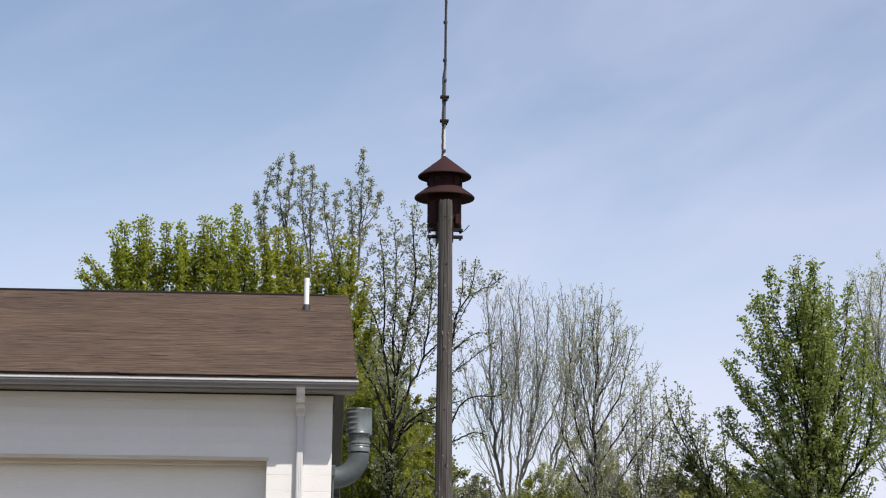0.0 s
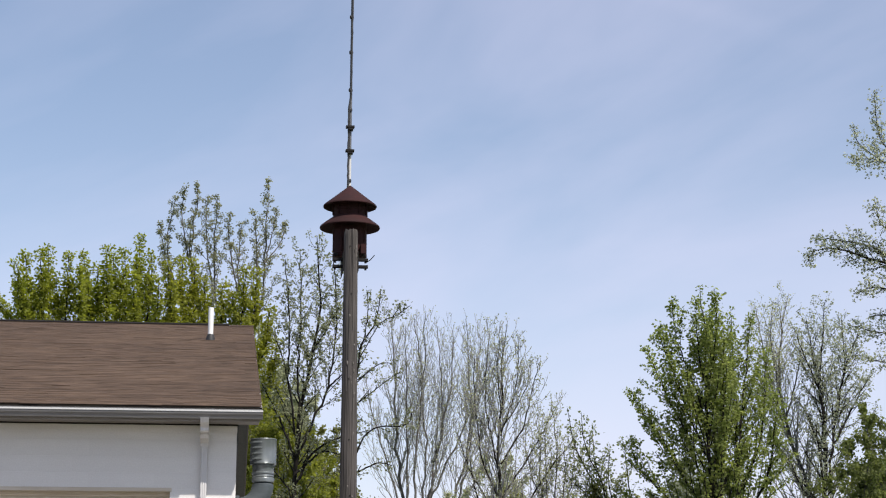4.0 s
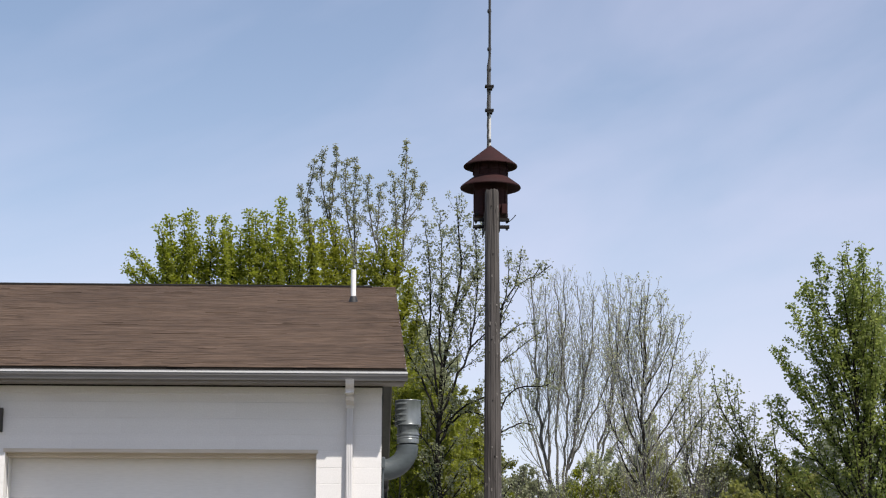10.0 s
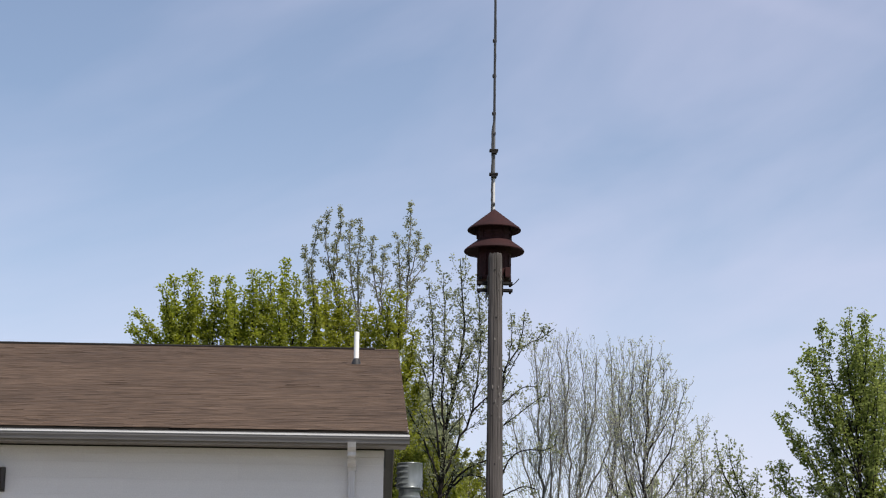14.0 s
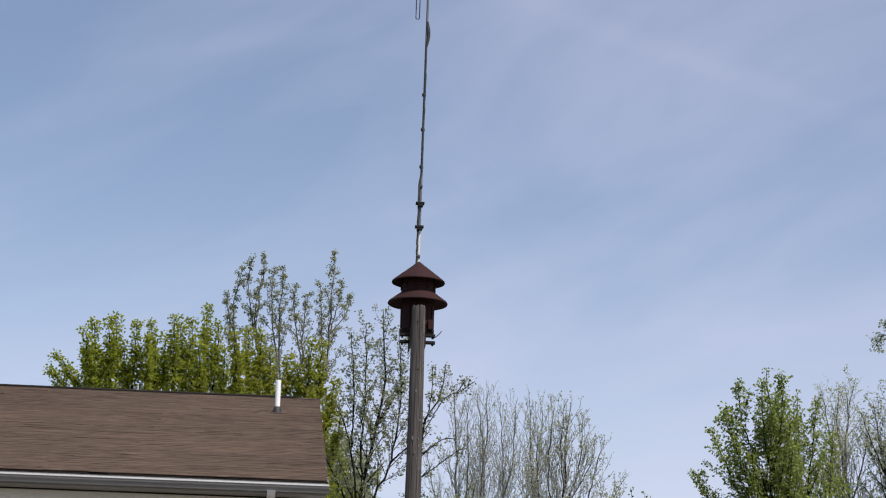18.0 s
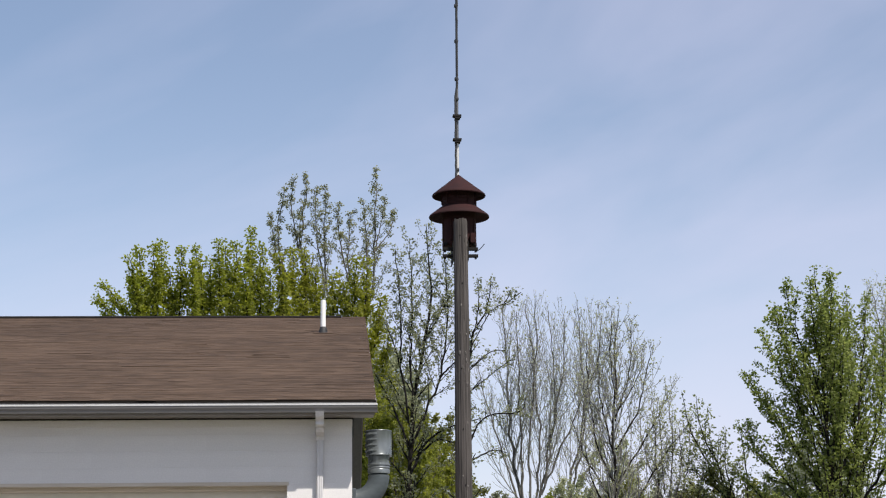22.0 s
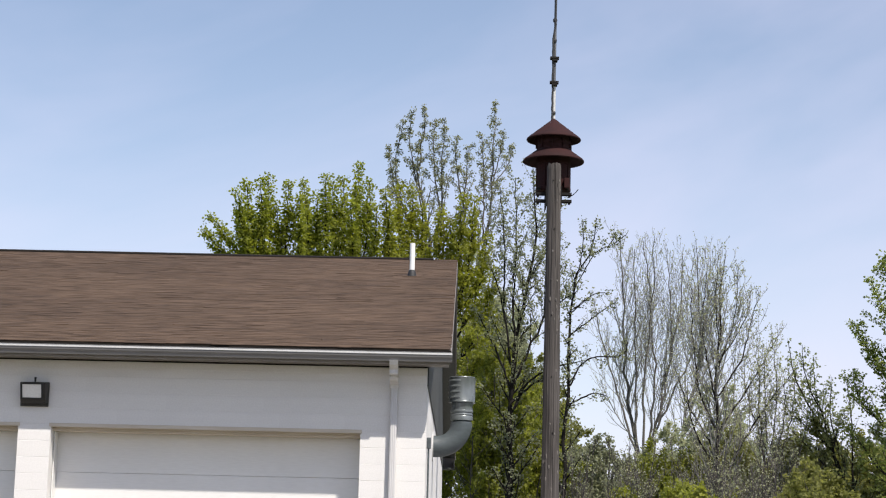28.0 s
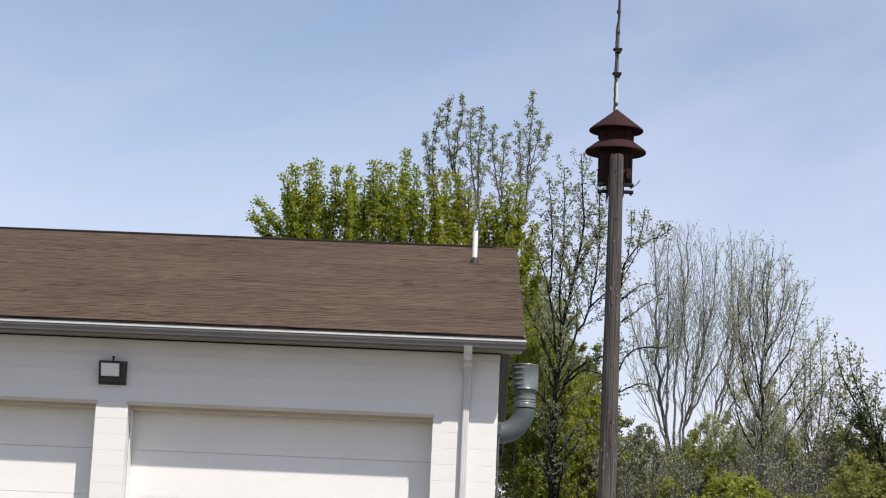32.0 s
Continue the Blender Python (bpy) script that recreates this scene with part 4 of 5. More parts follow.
    L2 = twig_len * rng.uniform(0.4, 1.1, len(ti)) * np.clip(L[ti] / (L.mean() + 1e-6), 0.4, 1.3)
    WP = bent(p2, hd2, L2, sub_rise * 0.8, 4, rng, wobble)
    WR = np.linspace(1, 0.5, 4)[None] * np.full((len(ti), 1), twig_r)
    v2, q2 = tubes(WP, WR, 3)
    verts = np.concatenate([v1, v2])
    quads = np.concatenate([q1, q2 + len(v1)])
    tw = link("twig_crown", big_mesh("twig_crown", verts, quads, bark, True), root)
    tw["kind"] = "stuff"
    # leaves
    if leaves:
        wi = np.repeat(np.arange(len(ti)), leaves)
        s3 = rng.uniform(0.25, 1.0, len(wi)) ** 0.7
        c, _ = sample(WP[wi], s3)
        if nodes:
            # leaves sit in tufts at the nodes of limbs, branches and twigs
            bi = np.repeat(np.arange(len(li)), nodes)
            cb, _ = sample(SP[bi], np.tile(np.linspace(0.2, 1.0, nodes), len(li)))
            ki = np.repeat(np.arange(nl), nodes * 4)
            cl, _ = sample(LP[ki], np.tile(np.linspace(0.5, 1.0, nodes * 4), nl))
            ct = WP[:, -1]
            cc = np.concatenate([cb, cl, ct])
            wi = np.repeat(np.arange(len(cc)), leaves)
            c = cc[wi]
        c = c + rng.normal(0, 0.05, c.shape)
        n = len(c)
        ax = unit(rng.normal(0, 1, (n, 3)) + np.array([0, 0, -0.35]))
        wd = unit(np.cross(ax, rng.normal(0, 1, (n, 3))))
        nr = np.cross(ax, wd)
        sz = leaf_size * rng.uniform(0.55, 1.2, n)[:, None]
        V = np.stack([c, c + ax * sz * 0.45 + wd * sz * 0.42 + nr * sz * 0.10, c + ax * sz, c + ax * sz * 0.45 - wd * sz * 0.42 + nr * sz * 0.10], 1).reshape(-1, 3)
        i0 = np.arange(n)[:, None] * 4
        F = np.concatenate([i0 + np.array([[0, 1, 2]]), i0 + np.array([[0, 2, 3]])], 1).reshape(-1, 3)
        lv = link("leaf_crown", big_mesh("leaf_crown", V, F, leaf), root)
        lv["kind"] = "stuff"
    return root


def offshoots(P, R, rng, gap, lo, angle, length, tip, power=0.8, rise=0.5, k=7, ratio=0.55, least=0.004, wiggle=0.03, hi=0.98, taper=0.4):
    """Side branches of lines P with radii R: every gap metres from lo to hi, turned off by an angle, shorter towards the tip."""
    ln = np.linalg.norm(np.diff(P, axis=1), axis=2).sum(1)
    cnt = np.maximum((ln * (hi - lo) / gap).astype(int), 1)
    li = np.repeat(np.arange(len(P)), cnt)
    order = np.arange(len(li)) - np.repeat(np.cumsum(cnt) - cnt, cnt)
    s = np.clip(lo + (hi - lo) * (order + rng.uniform(0.1, 0.9, len(li))) / cnt[li], 0, 0.995)
    p, tan = sample(P[li], s)
    u = unit(np.cross(tan, np.array([0.31, 0.95, 0.05])))
    v = np.cross(tan, u)
    az = order * 2.399 + li * 1.7 + rng.uniform(-0.6, 0.6, len(li))
    side = u * np.cos(az)[:, None] + v * np.sin(az)[:, None]
    a = np.radians(angle) * rng.uniform(0.75, 1.25, len(li))
    L = (tip + (length - tip) * (1 - s) ** power) * rng.uniform(0.6, 1.15, len(li)) * np.clip(ln[li] / (ln.mean() + 1e-6), 0.45, 1.4)
    Q = bent(p, unit(tan * np.cos(a)[:, None] + side * np.sin(a)[:, None]), L, rise, k, rng, wiggle)
    kk = R.shape[1] - 1
    r = np.clip(R[li, (s * kk).astype(int)] * ratio, least, None)
    return Q, r[:, None] * np.linspace(1, taper, k)[None]


def nodes_along(P, gap, lo, rng):
    ln = np.linalg.norm(np.diff(P, axis=1), axis=2).sum(1)
    cnt = np.maximum((ln * (1 - lo) / gap).astype(int), 0) + 1
    li = np.repeat(np.arange(len(P)), cnt)
    order = np.arange(len(li)) - np.repeat(np.cumsum(cnt) - cnt, cnt)
    s = 1 - (1 - lo) * (order + rng.uniform(-0.15, 0.15, len(li))) / cnt[li]
    return sample(P[li], np.clip(s, 0, 0.999))[0]


def leaf_tufts(c, leaves, size, wide, high, droop, rng):
    """Tufts of small folded leaves round the points c: a spread of wide metres sideways and high metres up."""
    c = np.repeat(c, leaves, axis=0)
    n = len(c)
    off = rng.normal(0, 1, (n, 3)) * np.array([wide, wide, high])
    c = c + off
    ax = unit(off / np.array([wide, wide, high]) * np.array([1, 1, 0.45]) + rng.normal(0, 0.5, (n, 3)) + np.array([0, 0, -droop]))
    wd = unit(np.cross(ax, rng.normal(0, 1, (n, 3)) + np.array([0, 0, 0.8])))
    nr = np.cross(ax, wd)
    sz = size * rng.uniform(0.55, 1.2, n)[:, None]
    V = np.stack([c, c + ax * sz * 0.45 + wd * sz * 0.42 + nr * sz * 0.10, c + ax * sz, c + ax * sz * 0.45 - wd * sz * 0.42 + nr * sz * 0.10], 1).reshape(-1, 3)
    i0 = np.arange(n)[:, None] * 4
    F = np.concatenate([i0 + np.array([[0, 1, 2]]), i0 + np.array([[0, 2, 3]])], 1).reshape(-1, 3)
    return V, F


def grown(name, label, y, trunk, stems, bark, leaf, seed, r0=0.12, deep=1.2, stem_tip=0.012, limb=(), shoot=(), twig=(), tuft=(), group="", stem_nodes=0.5, trim=0.0, twig_bark=None, column=()):
    """A tree on a few main stems (x, z) in the plane y; limb, shoot, twig: the three orders of side branches; tuft: how its leaves sit."""
    rng = np.random.default_rng(seed)
    bx = trunk[0][0]
    root = thing(name, label, "tree", (bx, y, 0), group)

    def local(line, swing):
        n = len(line)
        out = []
        for i, (x, z) in enumerate(line):
            d = swing * (i / max(n - 1, 1)) ** 1.5
            f = 1 + d / y
            out.append((x * f - bx, d, 1.6 + (z - 1.6) * f))
        return out
    tr = through_points(local(trunk, 0.0), 22)
    tr[1:-1] += rng.normal(0, r0 * 0.12, (20, 3)) * np.array([1, 1, 0])
    zt = np.clip(tr[:, 2] / max(z for line in stems for _, z in line), 0, 1)
    v, q = tubes(tr[None], (r0 * (1.12 - zt))[None], 12)
    link("trunk", big_mesh("trunk", v, q, bark, True), root)
    top = max(z for line in stems for _, z in line)
    P, R = [], []
    for i, line in enumerate(stems):
        loc = np.array(local(line, rng.uniform(-deep, deep)))
        loc[-1] -= unit(loc[-1] - loc[-2]) * trim
        pts = through_points(loc, 20)
        pts[:, 1] += np.interp(pts[0, 2], tr[:, 2], tr[:, 1])
        span = np.linalg.norm(np.diff(pts, axis=0), axis=1).sum()
        pts[1:-1] += rng.normal(0, 0.004, (18, 3)) * span
        ra = np.clip(r0 * (1.0 - pts[0, 2] / (top * 1.1)) * (1.0 if i == 0 else 0.72), stem_tip * 1.6, None)
        rr = stem_tip + (ra - stem_tip) * (1 - np.linspace(0, 1, 20)) ** 0.8
        v, q = tubes(pts[None], rr[None], 8)
        link("limb", big_mesh("limb", v, q, bark, True), root)
        P.append(pts)
        R.append(rr)
    P, R = np.array(P), np.array(R)
    levels, VV, QQ, n0 = [P], [], [], 0
    for spec, sides in ((limb, 5), (shoot, 4), (twig, 3)):
        if not spec:
            continue
        src = (P, R) if len(levels) == 1 else (levels[-1], lastR)
        lines, lastR = offshoots(*src, rng, **spec)
        levels.append(lines)
        v, q = tubes(lines, lastR, sides)
        VV.append(v)
        QQ.append(q + n0)
        n0 += len(v)
    tw = link("twig_crown", big_mesh("twig_crown", np.concatenate(VV), np.concatenate(QQ), twig_bark or bark, True), root)
    tw["kind"] = "stuff"
    if tuft:
        gap, leaves, size, wide, high, droop = tuft
        c = [nodes_along(P, gap, stem_nodes, rng)] + [nodes_along(l, gap, 0.15, rng) for l in levels[1:]]
        V, F = leaf_tufts(np.concatenate(c), leaves, size, wide, high, droop, rng)
        if column:
            # fuller tufts along the upper part of the main stems
            gap, lo, leaves, wide, high = column
            V2, F2 = leaf_tufts(nodes_along(P, gap, lo, rng), leaves, size, wide, high, droop, rng)
            V, F = np.concatenate([V, V2]), np.concatenate([F, F2 + len(V)])
        lv = link("leaf_crown", big_mesh("leaf_crown", V, F, leaf), root)
        lv["kind"] = "stuff"
    return root


MG = "maples behind the roof"
dense = dict(r0=0.13, deep=1.6, stem_tip=0.008, trim=0.14, group=MG, stem_nodes=0.35, column=(0.25, 0.68, 34, 0.075, 0.055), limb=dict(gap=0.17, lo=0.3, hi=0.86, angle=30, length=2.0, tip=0.14, power=1.4, rise=0.9), shoot=dict(gap=0.5, lo=0.2, angle=38, length=0.26, tip=0.1, rise=0.8, k=5), tuft=(0.27, 24, 0.10, 0.075, 0.055, 0.2))
grown("maple_tree", "dense yellow-green young maple tree behind the roof ridge", 57, [(-5.4, -0.2), (-5.5, 3.5), (-5.7, 7.4)],
      [[(-5.66, 7.25), (-6.29, 10.86), (-6.91, 13.7)], [(-5.66, 7.25), (-6.2, 10.86), (-6.59, 13.95)], [(-5.57, 7.25), (-5.94, 11.22), (-6.12, 14.06)], [(-5.57, 7.25), (-5.76, 11.22), (-5.87, 14.18)], [(-5.66, 7.25), (-6.55, 10.85), (-7.26, 12.17), (-7.81, 12.79)], [(-5.66, 7.25), (-6.72, 10.49), (-7.48, 11.76), (-7.94, 12.34)], [(-5.48, 7.25), (-5.21, 10.86), (-5.22, 14)], [(-5.3, 7.25), (-4.83, 11.23), (-4.88, 13.52)], [(-5.48, 7.25), (-5.39, 10.86), (-5.59, 13.21)], [(-5.57, 7.25), (-6.44, 11.4), (-6.78, 12.96)]],
      BARK_DARK, LEAF_MAPLE, 11, **dense)
grown("maple_tree", "dense yellow-green maple tree with upright leafy shoots", 57.5, [(-3.5, -0.2), (-3.6, 3.5), (-3.65, 7.45)],
      [[(-3.74, 7.31), (-4.44, 10.95), (-4.8, 14.11)], [(-3.74, 7.31), (-4.18, 11.32), (-4.34, 13.7)], [(-3.65, 7.31), (-3.96, 11.32), (-4.06, 14.34)], [(-3.56, 7.31), (-3.64, 11.33), (-3.84, 14.12)], [(-3.56, 7.31), (-3.42, 11.33), (-3.51, 14.26)], [(-3.47, 7.31), (-3.05, 11.33), (-3, 14.73)], [(-3.38, 7.31), (-2.76, 11.33), (-2.63, 14.17)], [(-3.47, 7.31), (-3.08, 10.96), (-3.24, 13.47)], [(-3.74, 7.31), (-4.49, 10.58), (-4.62, 13.21)], [(-3.38, 7.31), (-2.53, 10.6), (-2.36, 13.35)], [(-3.19, 6.95), (-2.17, 10.23), (-1.84, 12.83)]],
      BARK_DARK, LEAF_MAPLE, 12, **dense)
grown("maple_tree", "dense olive-green maple tree beside the tall poplar", 58, [(-0.6, -0.2), (-0.7, 3.5), (-0.75, 7.5)],
      [[(-0.87, 7.37), (-1.83, 11.05), (-2.13, 14.02)], [(-0.78, 7.37), (-1.47, 11.43), (-1.69, 14.16)], [(-0.78, 7.37), (-1.19, 11.43), (-1.28, 14.1)], [(-0.69, 7.37), (-0.82, 11.06), (-0.94, 13.54)], [(-0.6, 7.37), (-0.36, 11.06), (-0.27, 13.36)], [(-0.51, 7.37), (0.23, 11.07), (0.45, 13.89)], [(-0.51, 7.37), (0.56, 11.07), (0.8, 13.8)], [(-0.51, 7.37), (0.9, 10.33), (1.29, 12.58)], [(-0.41, 7.01), (0.98, 9.21), (1.57, 11.45)], [(-0.32, 6.64), (0.98, 8.11), (1.71, 9.96)], [(-0.6, 7.37), (0.01, 11.06), (0.03, 13.04)], [(-0.32, 6.28), (0.91, 7.56), (1.58, 9.03)]],
      BARK_DARK, LEAF_GOLD, 13, **dense)
grown("poplar_tree", "tall sparse poplar tree with pale trunks and small leaves", 135, [(-1.0, -0.3), (-1.2, 9.0), (-1.0, 17.8)],
      [[(-1.2, 17.6), (-2.4, 26.7), (-3.2, 30.6), (-3, 33.8), (-2.8, 37.4)], [(-0.7, 17.6), (-1.2, 26.7), (-1.4, 31.6), (-1.3, 36.5)], [(-0.7, 17.6), (0.3, 26.7), (0.5, 31.1), (0.7, 34.3)], [(-0.3, 17.6), (2.2, 27.2), (2.4, 31.1), (2.6, 37.8)], [(-2.1, 24.5), (-4.1, 28), (-5, 31.5), (-4.4, 36.3)], [(-2.8, 28), (-3.7, 32), (-4, 34.6), (-3.5, 37.2)], [(-1.2, 27.1), (-2, 31.1), (-2.1, 36.4)], [(-2.5, 26.3), (-4.7, 28.9), (-5.8, 34.1)], [(1.8, 25.9), (1.8, 30.7), (1.5, 35.2)], [(2.5, 30.7), (3, 32.9), (3.4, 35.5)], [(2.4, 30.3), (3.6, 32), (4.1, 34.4)], [(0.4, 28), (-0.3, 31.6), (-0.4, 35.1)]],
      BARK_GREY, LEAF_TALL, 21, r0=0.26, deep=2.0, stem_tip=0.02, trim=0.95, stem_nodes=0.5, limb=dict(gap=0.5, lo=0.3, angle=34, length=2.8, tip=0.35, power=0.9, rise=0.7, least=0.014, wiggle=0.02), shoot=dict(gap=1.0, lo=0.3, angle=42, length=0.8, tip=0.35, rise=0.8, k=5, least=0.010), tuft=(0.7, 24, 0.15, 0.08, 0.09, 0.3))
grown("young_tree", "dark-limbed tree with small pale new leaves behind the pole", 52, [(1.87, -0.2), (1.9, 3.6)],
      [[(1.95, 0.37), (1.98, 3.86), (1.91, 6.78), (2.09, 8.43), (2.27, 9.76), (2.55, 11.11), (2.45, 13.63)], [(1.94, 6.95), (2.48, 8.1), (2.85, 9.1), (3.07, 10.61), (2.95, 13.07)], [(1.89, 6.95), (1.58, 7.77), (1.17, 8.59), (0.8, 9.25)], [(1.89, 7.6), (1.76, 8.76), (1.52, 9.76), (1.16, 10.68)], [(2.02, 8.1), (1.95, 9.43), (2.02, 11.11), (1.95, 13.18)], [(2.32, 9.93), (2.73, 10.61), (3.18, 11.46)], [(1.66, 9.26), (1.69, 10.77), (1.52, 12.89)], [(1.93, 6.46), (2.29, 6.78), (2.73, 7.11), (3.47, 6.95)], [(2.02, 6.29), (2.32, 6.95), (2.98, 7.44), (4.13, 7.78)], [(2.81, 8.93), (3.23, 9.35), (3.81, 9.78)]],
      BARK_BLACK, LEAF_YOUNG, 31, r0=0.10, deep=1.0, stem_tip=0.010, trim=0.1, stem_nodes=0.6, limb=dict(gap=0.2, lo=0.2, angle=38, length=1.2, tip=0.3, rise=0.5, ratio=0.42, least=0.006), shoot=dict(gap=0.24, lo=0.25, angle=38, length=0.5, tip=0.22, rise=0.6, k=5, least=0.004), twig=dict(gap=0.26, lo=0.2, angle=40, length=0.22, tip=0.12, rise=0.6, k=4, least=0.0035), tuft=(0.17, 6, 0.08, 0.033, 0.04, 0.1))
grown("young_tree", "slender tree with leafy twig ends and spreading dark branches", 50, [(3.25, -0.2), (3.3, 3.6)],
      [[(3.34, 0.42), (3.38, 3.78), (3.46, 7.54), (3.66, 9.78), (4.09, 10.76), (4.22, 11.69)], [(3.58, 9.46), (4.15, 10.52), (4.66, 10.8), (5.17, 11.18)], [(3.5, 8.82), (4.14, 9.37), (4.7, 9.44)], [(3.46, 8.18), (4.3, 8.85), (4.91, 9.28)], [(3.46, 6.75), (3.97, 7.54), (4.92, 7.67), (5.17, 8.19)], [(3.66, 9.78), (3.83, 10.76), (3.8, 11.65)], [(3.46, 6.27), (4.12, 6.59), (4.67, 6.52)], [(4.55, 10.76), (4.71, 11.01), (4.75, 11.29)]],
      BARK_BLACK, LEAF_YOUNG, 32, r0=0.075, deep=0.6, stem_tip=0.010, trim=0.15, stem_nodes=0.6, limb=dict(gap=0.24, lo=0.3, angle=48, length=0.75, tip=0.22, rise=0.3, least=0.006), shoot=dict(gap=0.3, lo=0.2, angle=48, length=0.3, tip=0.15, rise=0.3, k=5, least=0.005), tuft=(0.16, 6, 0.085, 0.045, 0.04, 0.3))
BG = "bare grey trees"
grown("bare_tree", "bare grey multi-stemmed tree just coming into bud", 160, [(16.88, -0.3), (17.03, 3.05)],
      [[(16.74, 2.62), (16.45, 10.04), (15.28, 16.58), (14.85, 22.69), (14.41, 31.71)], [(16.74, 9.6), (16.59, 17.6), (17.32, 24.73), (17.61, 32.0)], [(17.03, 9.6), (17.46, 17.6), (17.17, 24.73), (16.45, 31.71)], [(17.32, 2.62), (17.46, 11.64), (18.48, 18.18), (19.79, 24.29), (20.08, 30.69)], [(19.5, 2.62), (19.94, 12.51), (21.25, 18.62), (22.26, 24.73), (22.55, 30.4)], [(17.9, 14.55), (19.06, 21.67), (18.63, 30.98)], [(16.3, 10.62), (14.12, 17.6), (12.66, 22.69), (12.08, 26.33)], [(20.23, 13.53), (21.68, 20.22), (21.25, 31.42)], [(17.61, 13.53), (19.94, 18.62), (22.26, 23.71), (23.72, 27.93)], [(19.79, 11.64), (22.7, 17.6), (24.3, 22.69)], [(16.01, 12.51), (15.86, 20.65), (15.72, 30.98)]],
      BARK_GREY, LEAF_PALE, 41, r0=0.2327, deep=3.636, stem_tip=0.02327, trim=0.8727, twig_bark=BARK_TWIG, group=BG, stem_nodes=0.7, limb=dict(gap=0.5818, lo=0.35, angle=24, length=6.109, tip=1.455, rise=1.1, ratio=0.4, least=0.01745, wiggle=0.012), shoot=dict(gap=0.5236, lo=0.15, angle=28, length=2.327, tip=1.018, rise=1.1, k=5, least=0.01455, wiggle=0.012, taper=0.7), twig=dict(gap=0.6109, lo=0.2, angle=32, length=1.309, tip=0.6545, rise=1.2, k=4, least=0.01455, taper=0.9), tuft=(1.018, 1, 0.1745, 0.05818, 0.05818, 0.1))
grown("bare_tree", "bare grey upright tree with fine budding twigs", 50, [(7.5, -0.2), (7.48, 3.5)],
      [[(7.57, 0.41), (7.56, 3.78), (7.57, 5.97), (7.64, 8.2), (7.82, 10.66)], [(7.59, 5.5), (7.1, 6.76), (6.88, 8.52), (6.87, 9.81)], [(7.59, 6.29), (7.24, 7.88), (7.21, 9.16), (7.33, 10.43)], [(7.61, 6.61), (8.27, 7.72), (8.56, 8.85), (8.77, 9.58)], [(7.63, 7.4), (8.07, 8.84), (8.17, 10.3)], [(7.64, 8.04), (7.54, 9.33), (7.62, 10.59)], [(7.62, 5.66), (8.58, 7.09), (9.33, 8.45)], [(7.69, 4.25), (8.55, 5.82), (9.67, 7.33)], [(7.58, 5.03), (6.81, 6.29), (6.35, 7.55)], [(7.63, 7.56), (8.33, 8.69), (8.47, 9.49)], [(7.57, 4.56), (6.96, 5.66), (6.74, 6.76)]],
      BARK_DARK, LEAF_PALE, 42, r0=0.085, deep=1.2, stem_tip=0.006, trim=0.05, twig_bark=BARK_TWIG, group=BG, stem_nodes=0.7, limb=dict(gap=0.18, lo=0.12, angle=28, length=1.65, tip=0.34, rise=1.1, ratio=0.5, least=0.0075, wiggle=0.012), shoot=dict(gap=0.21, lo=0.15, angle=32, length=0.7, tip=0.34, rise=1.3, k=5, least=0.007, wiggle=0.006, taper=0.75), twig=dict(gap=0.29, lo=0.2, angle=32, length=0.3, tip=0.2, rise=1.3, k=4, least=0.006, taper=0.9), tuft=(0.22, 2, 0.06, 0.025, 0.03, 0.1))
grown("budding_tree", "small pale budding tree between the bare tree and the maple", 50, [(8.75, -0.2), (8.7, 2.4)],
      [[(8.94, 2.24), (8.91, 4.25), (8.75, 6.29), (8.67, 8.21)], [(8.91, 4.25), (9.21, 6.61), (9.12, 8.45)], [(8.95, 3.78), (9.59, 5.98), (9.78, 7.7)], [(8.94, 5.03), (8.41, 6.61), (8.31, 7.88)], [(8.97, 3.47), (9.8, 5.04), (10.23, 6.62)], [(8.95, 5.35), (8.89, 6.93), (8.89, 8.05)], [(8.96, 4.41), (9.43, 5.98), (9.42, 7.41)]],
      BARK_GREY, LEAF_PALE, 43, r0=0.07, deep=1.0, stem_tip=0.006, trim=0.2, twig_bark=BARK_TWIG, limb=dict(gap=0.17, lo=0.15, angle=34, length=1.2, tip=0.3, rise=0.6, ratio=0.45, least=0.005, wiggle=0.015), shoot=dict(gap=0.18, lo=0.15, angle=38, length=0.5, tip=0.22, rise=0.6, k=5, least=0.004, wiggle=0.015), tuft=(0.18, 3, 0.07, 0.035, 0.03, 0.1))
grown("maple_tree", "small green maple tree leaning out beside its neighbour", 50, [(11.4, -0.2), (11.2, 3.6)],
      [[(11.34, 1.16), (11.19, 3.79), (10.54, 5.67), (9.85, 6.93), (9.51, 8.34)], [(11.18, 3.47), (10.62, 5.67), (10.02, 7.25), (9.94, 8.21)], [(10.92, 5.04), (10.33, 6.62), (10.24, 7.57)], [(11.07, 4.72), (10.72, 5.98), (10.73, 7.34)], [(10.76, 5.19), (9.83, 5.98), (9.05, 6.77)], [(11.13, 4.1), (10.28, 5.04), (9.43, 5.9)], [(11.28, 4.1), (11.27, 5.99), (11.15, 7.34)], [(11.27, 3.63), (10.42, 4.25), (9.56, 5.03)]],
      BARK_DARK, LEAF_SAGE, 52, r0=0.07, deep=1.2, stem_tip=0.006, trim=0.12, stem_nodes=0.3, limb=dict(gap=0.2, lo=0.1, hi=0.92, angle=34, length=1.3, tip=0.1, rise=0.7, ratio=0.45, wiggle=0.015), shoot=dict(gap=0.24, lo=0.2, angle=38, length=0.45, tip=0.14, rise=0.8, k=5, least=0.003), tuft=(0.2, 5, 0.085, 0.04, 0.018, 0.1))
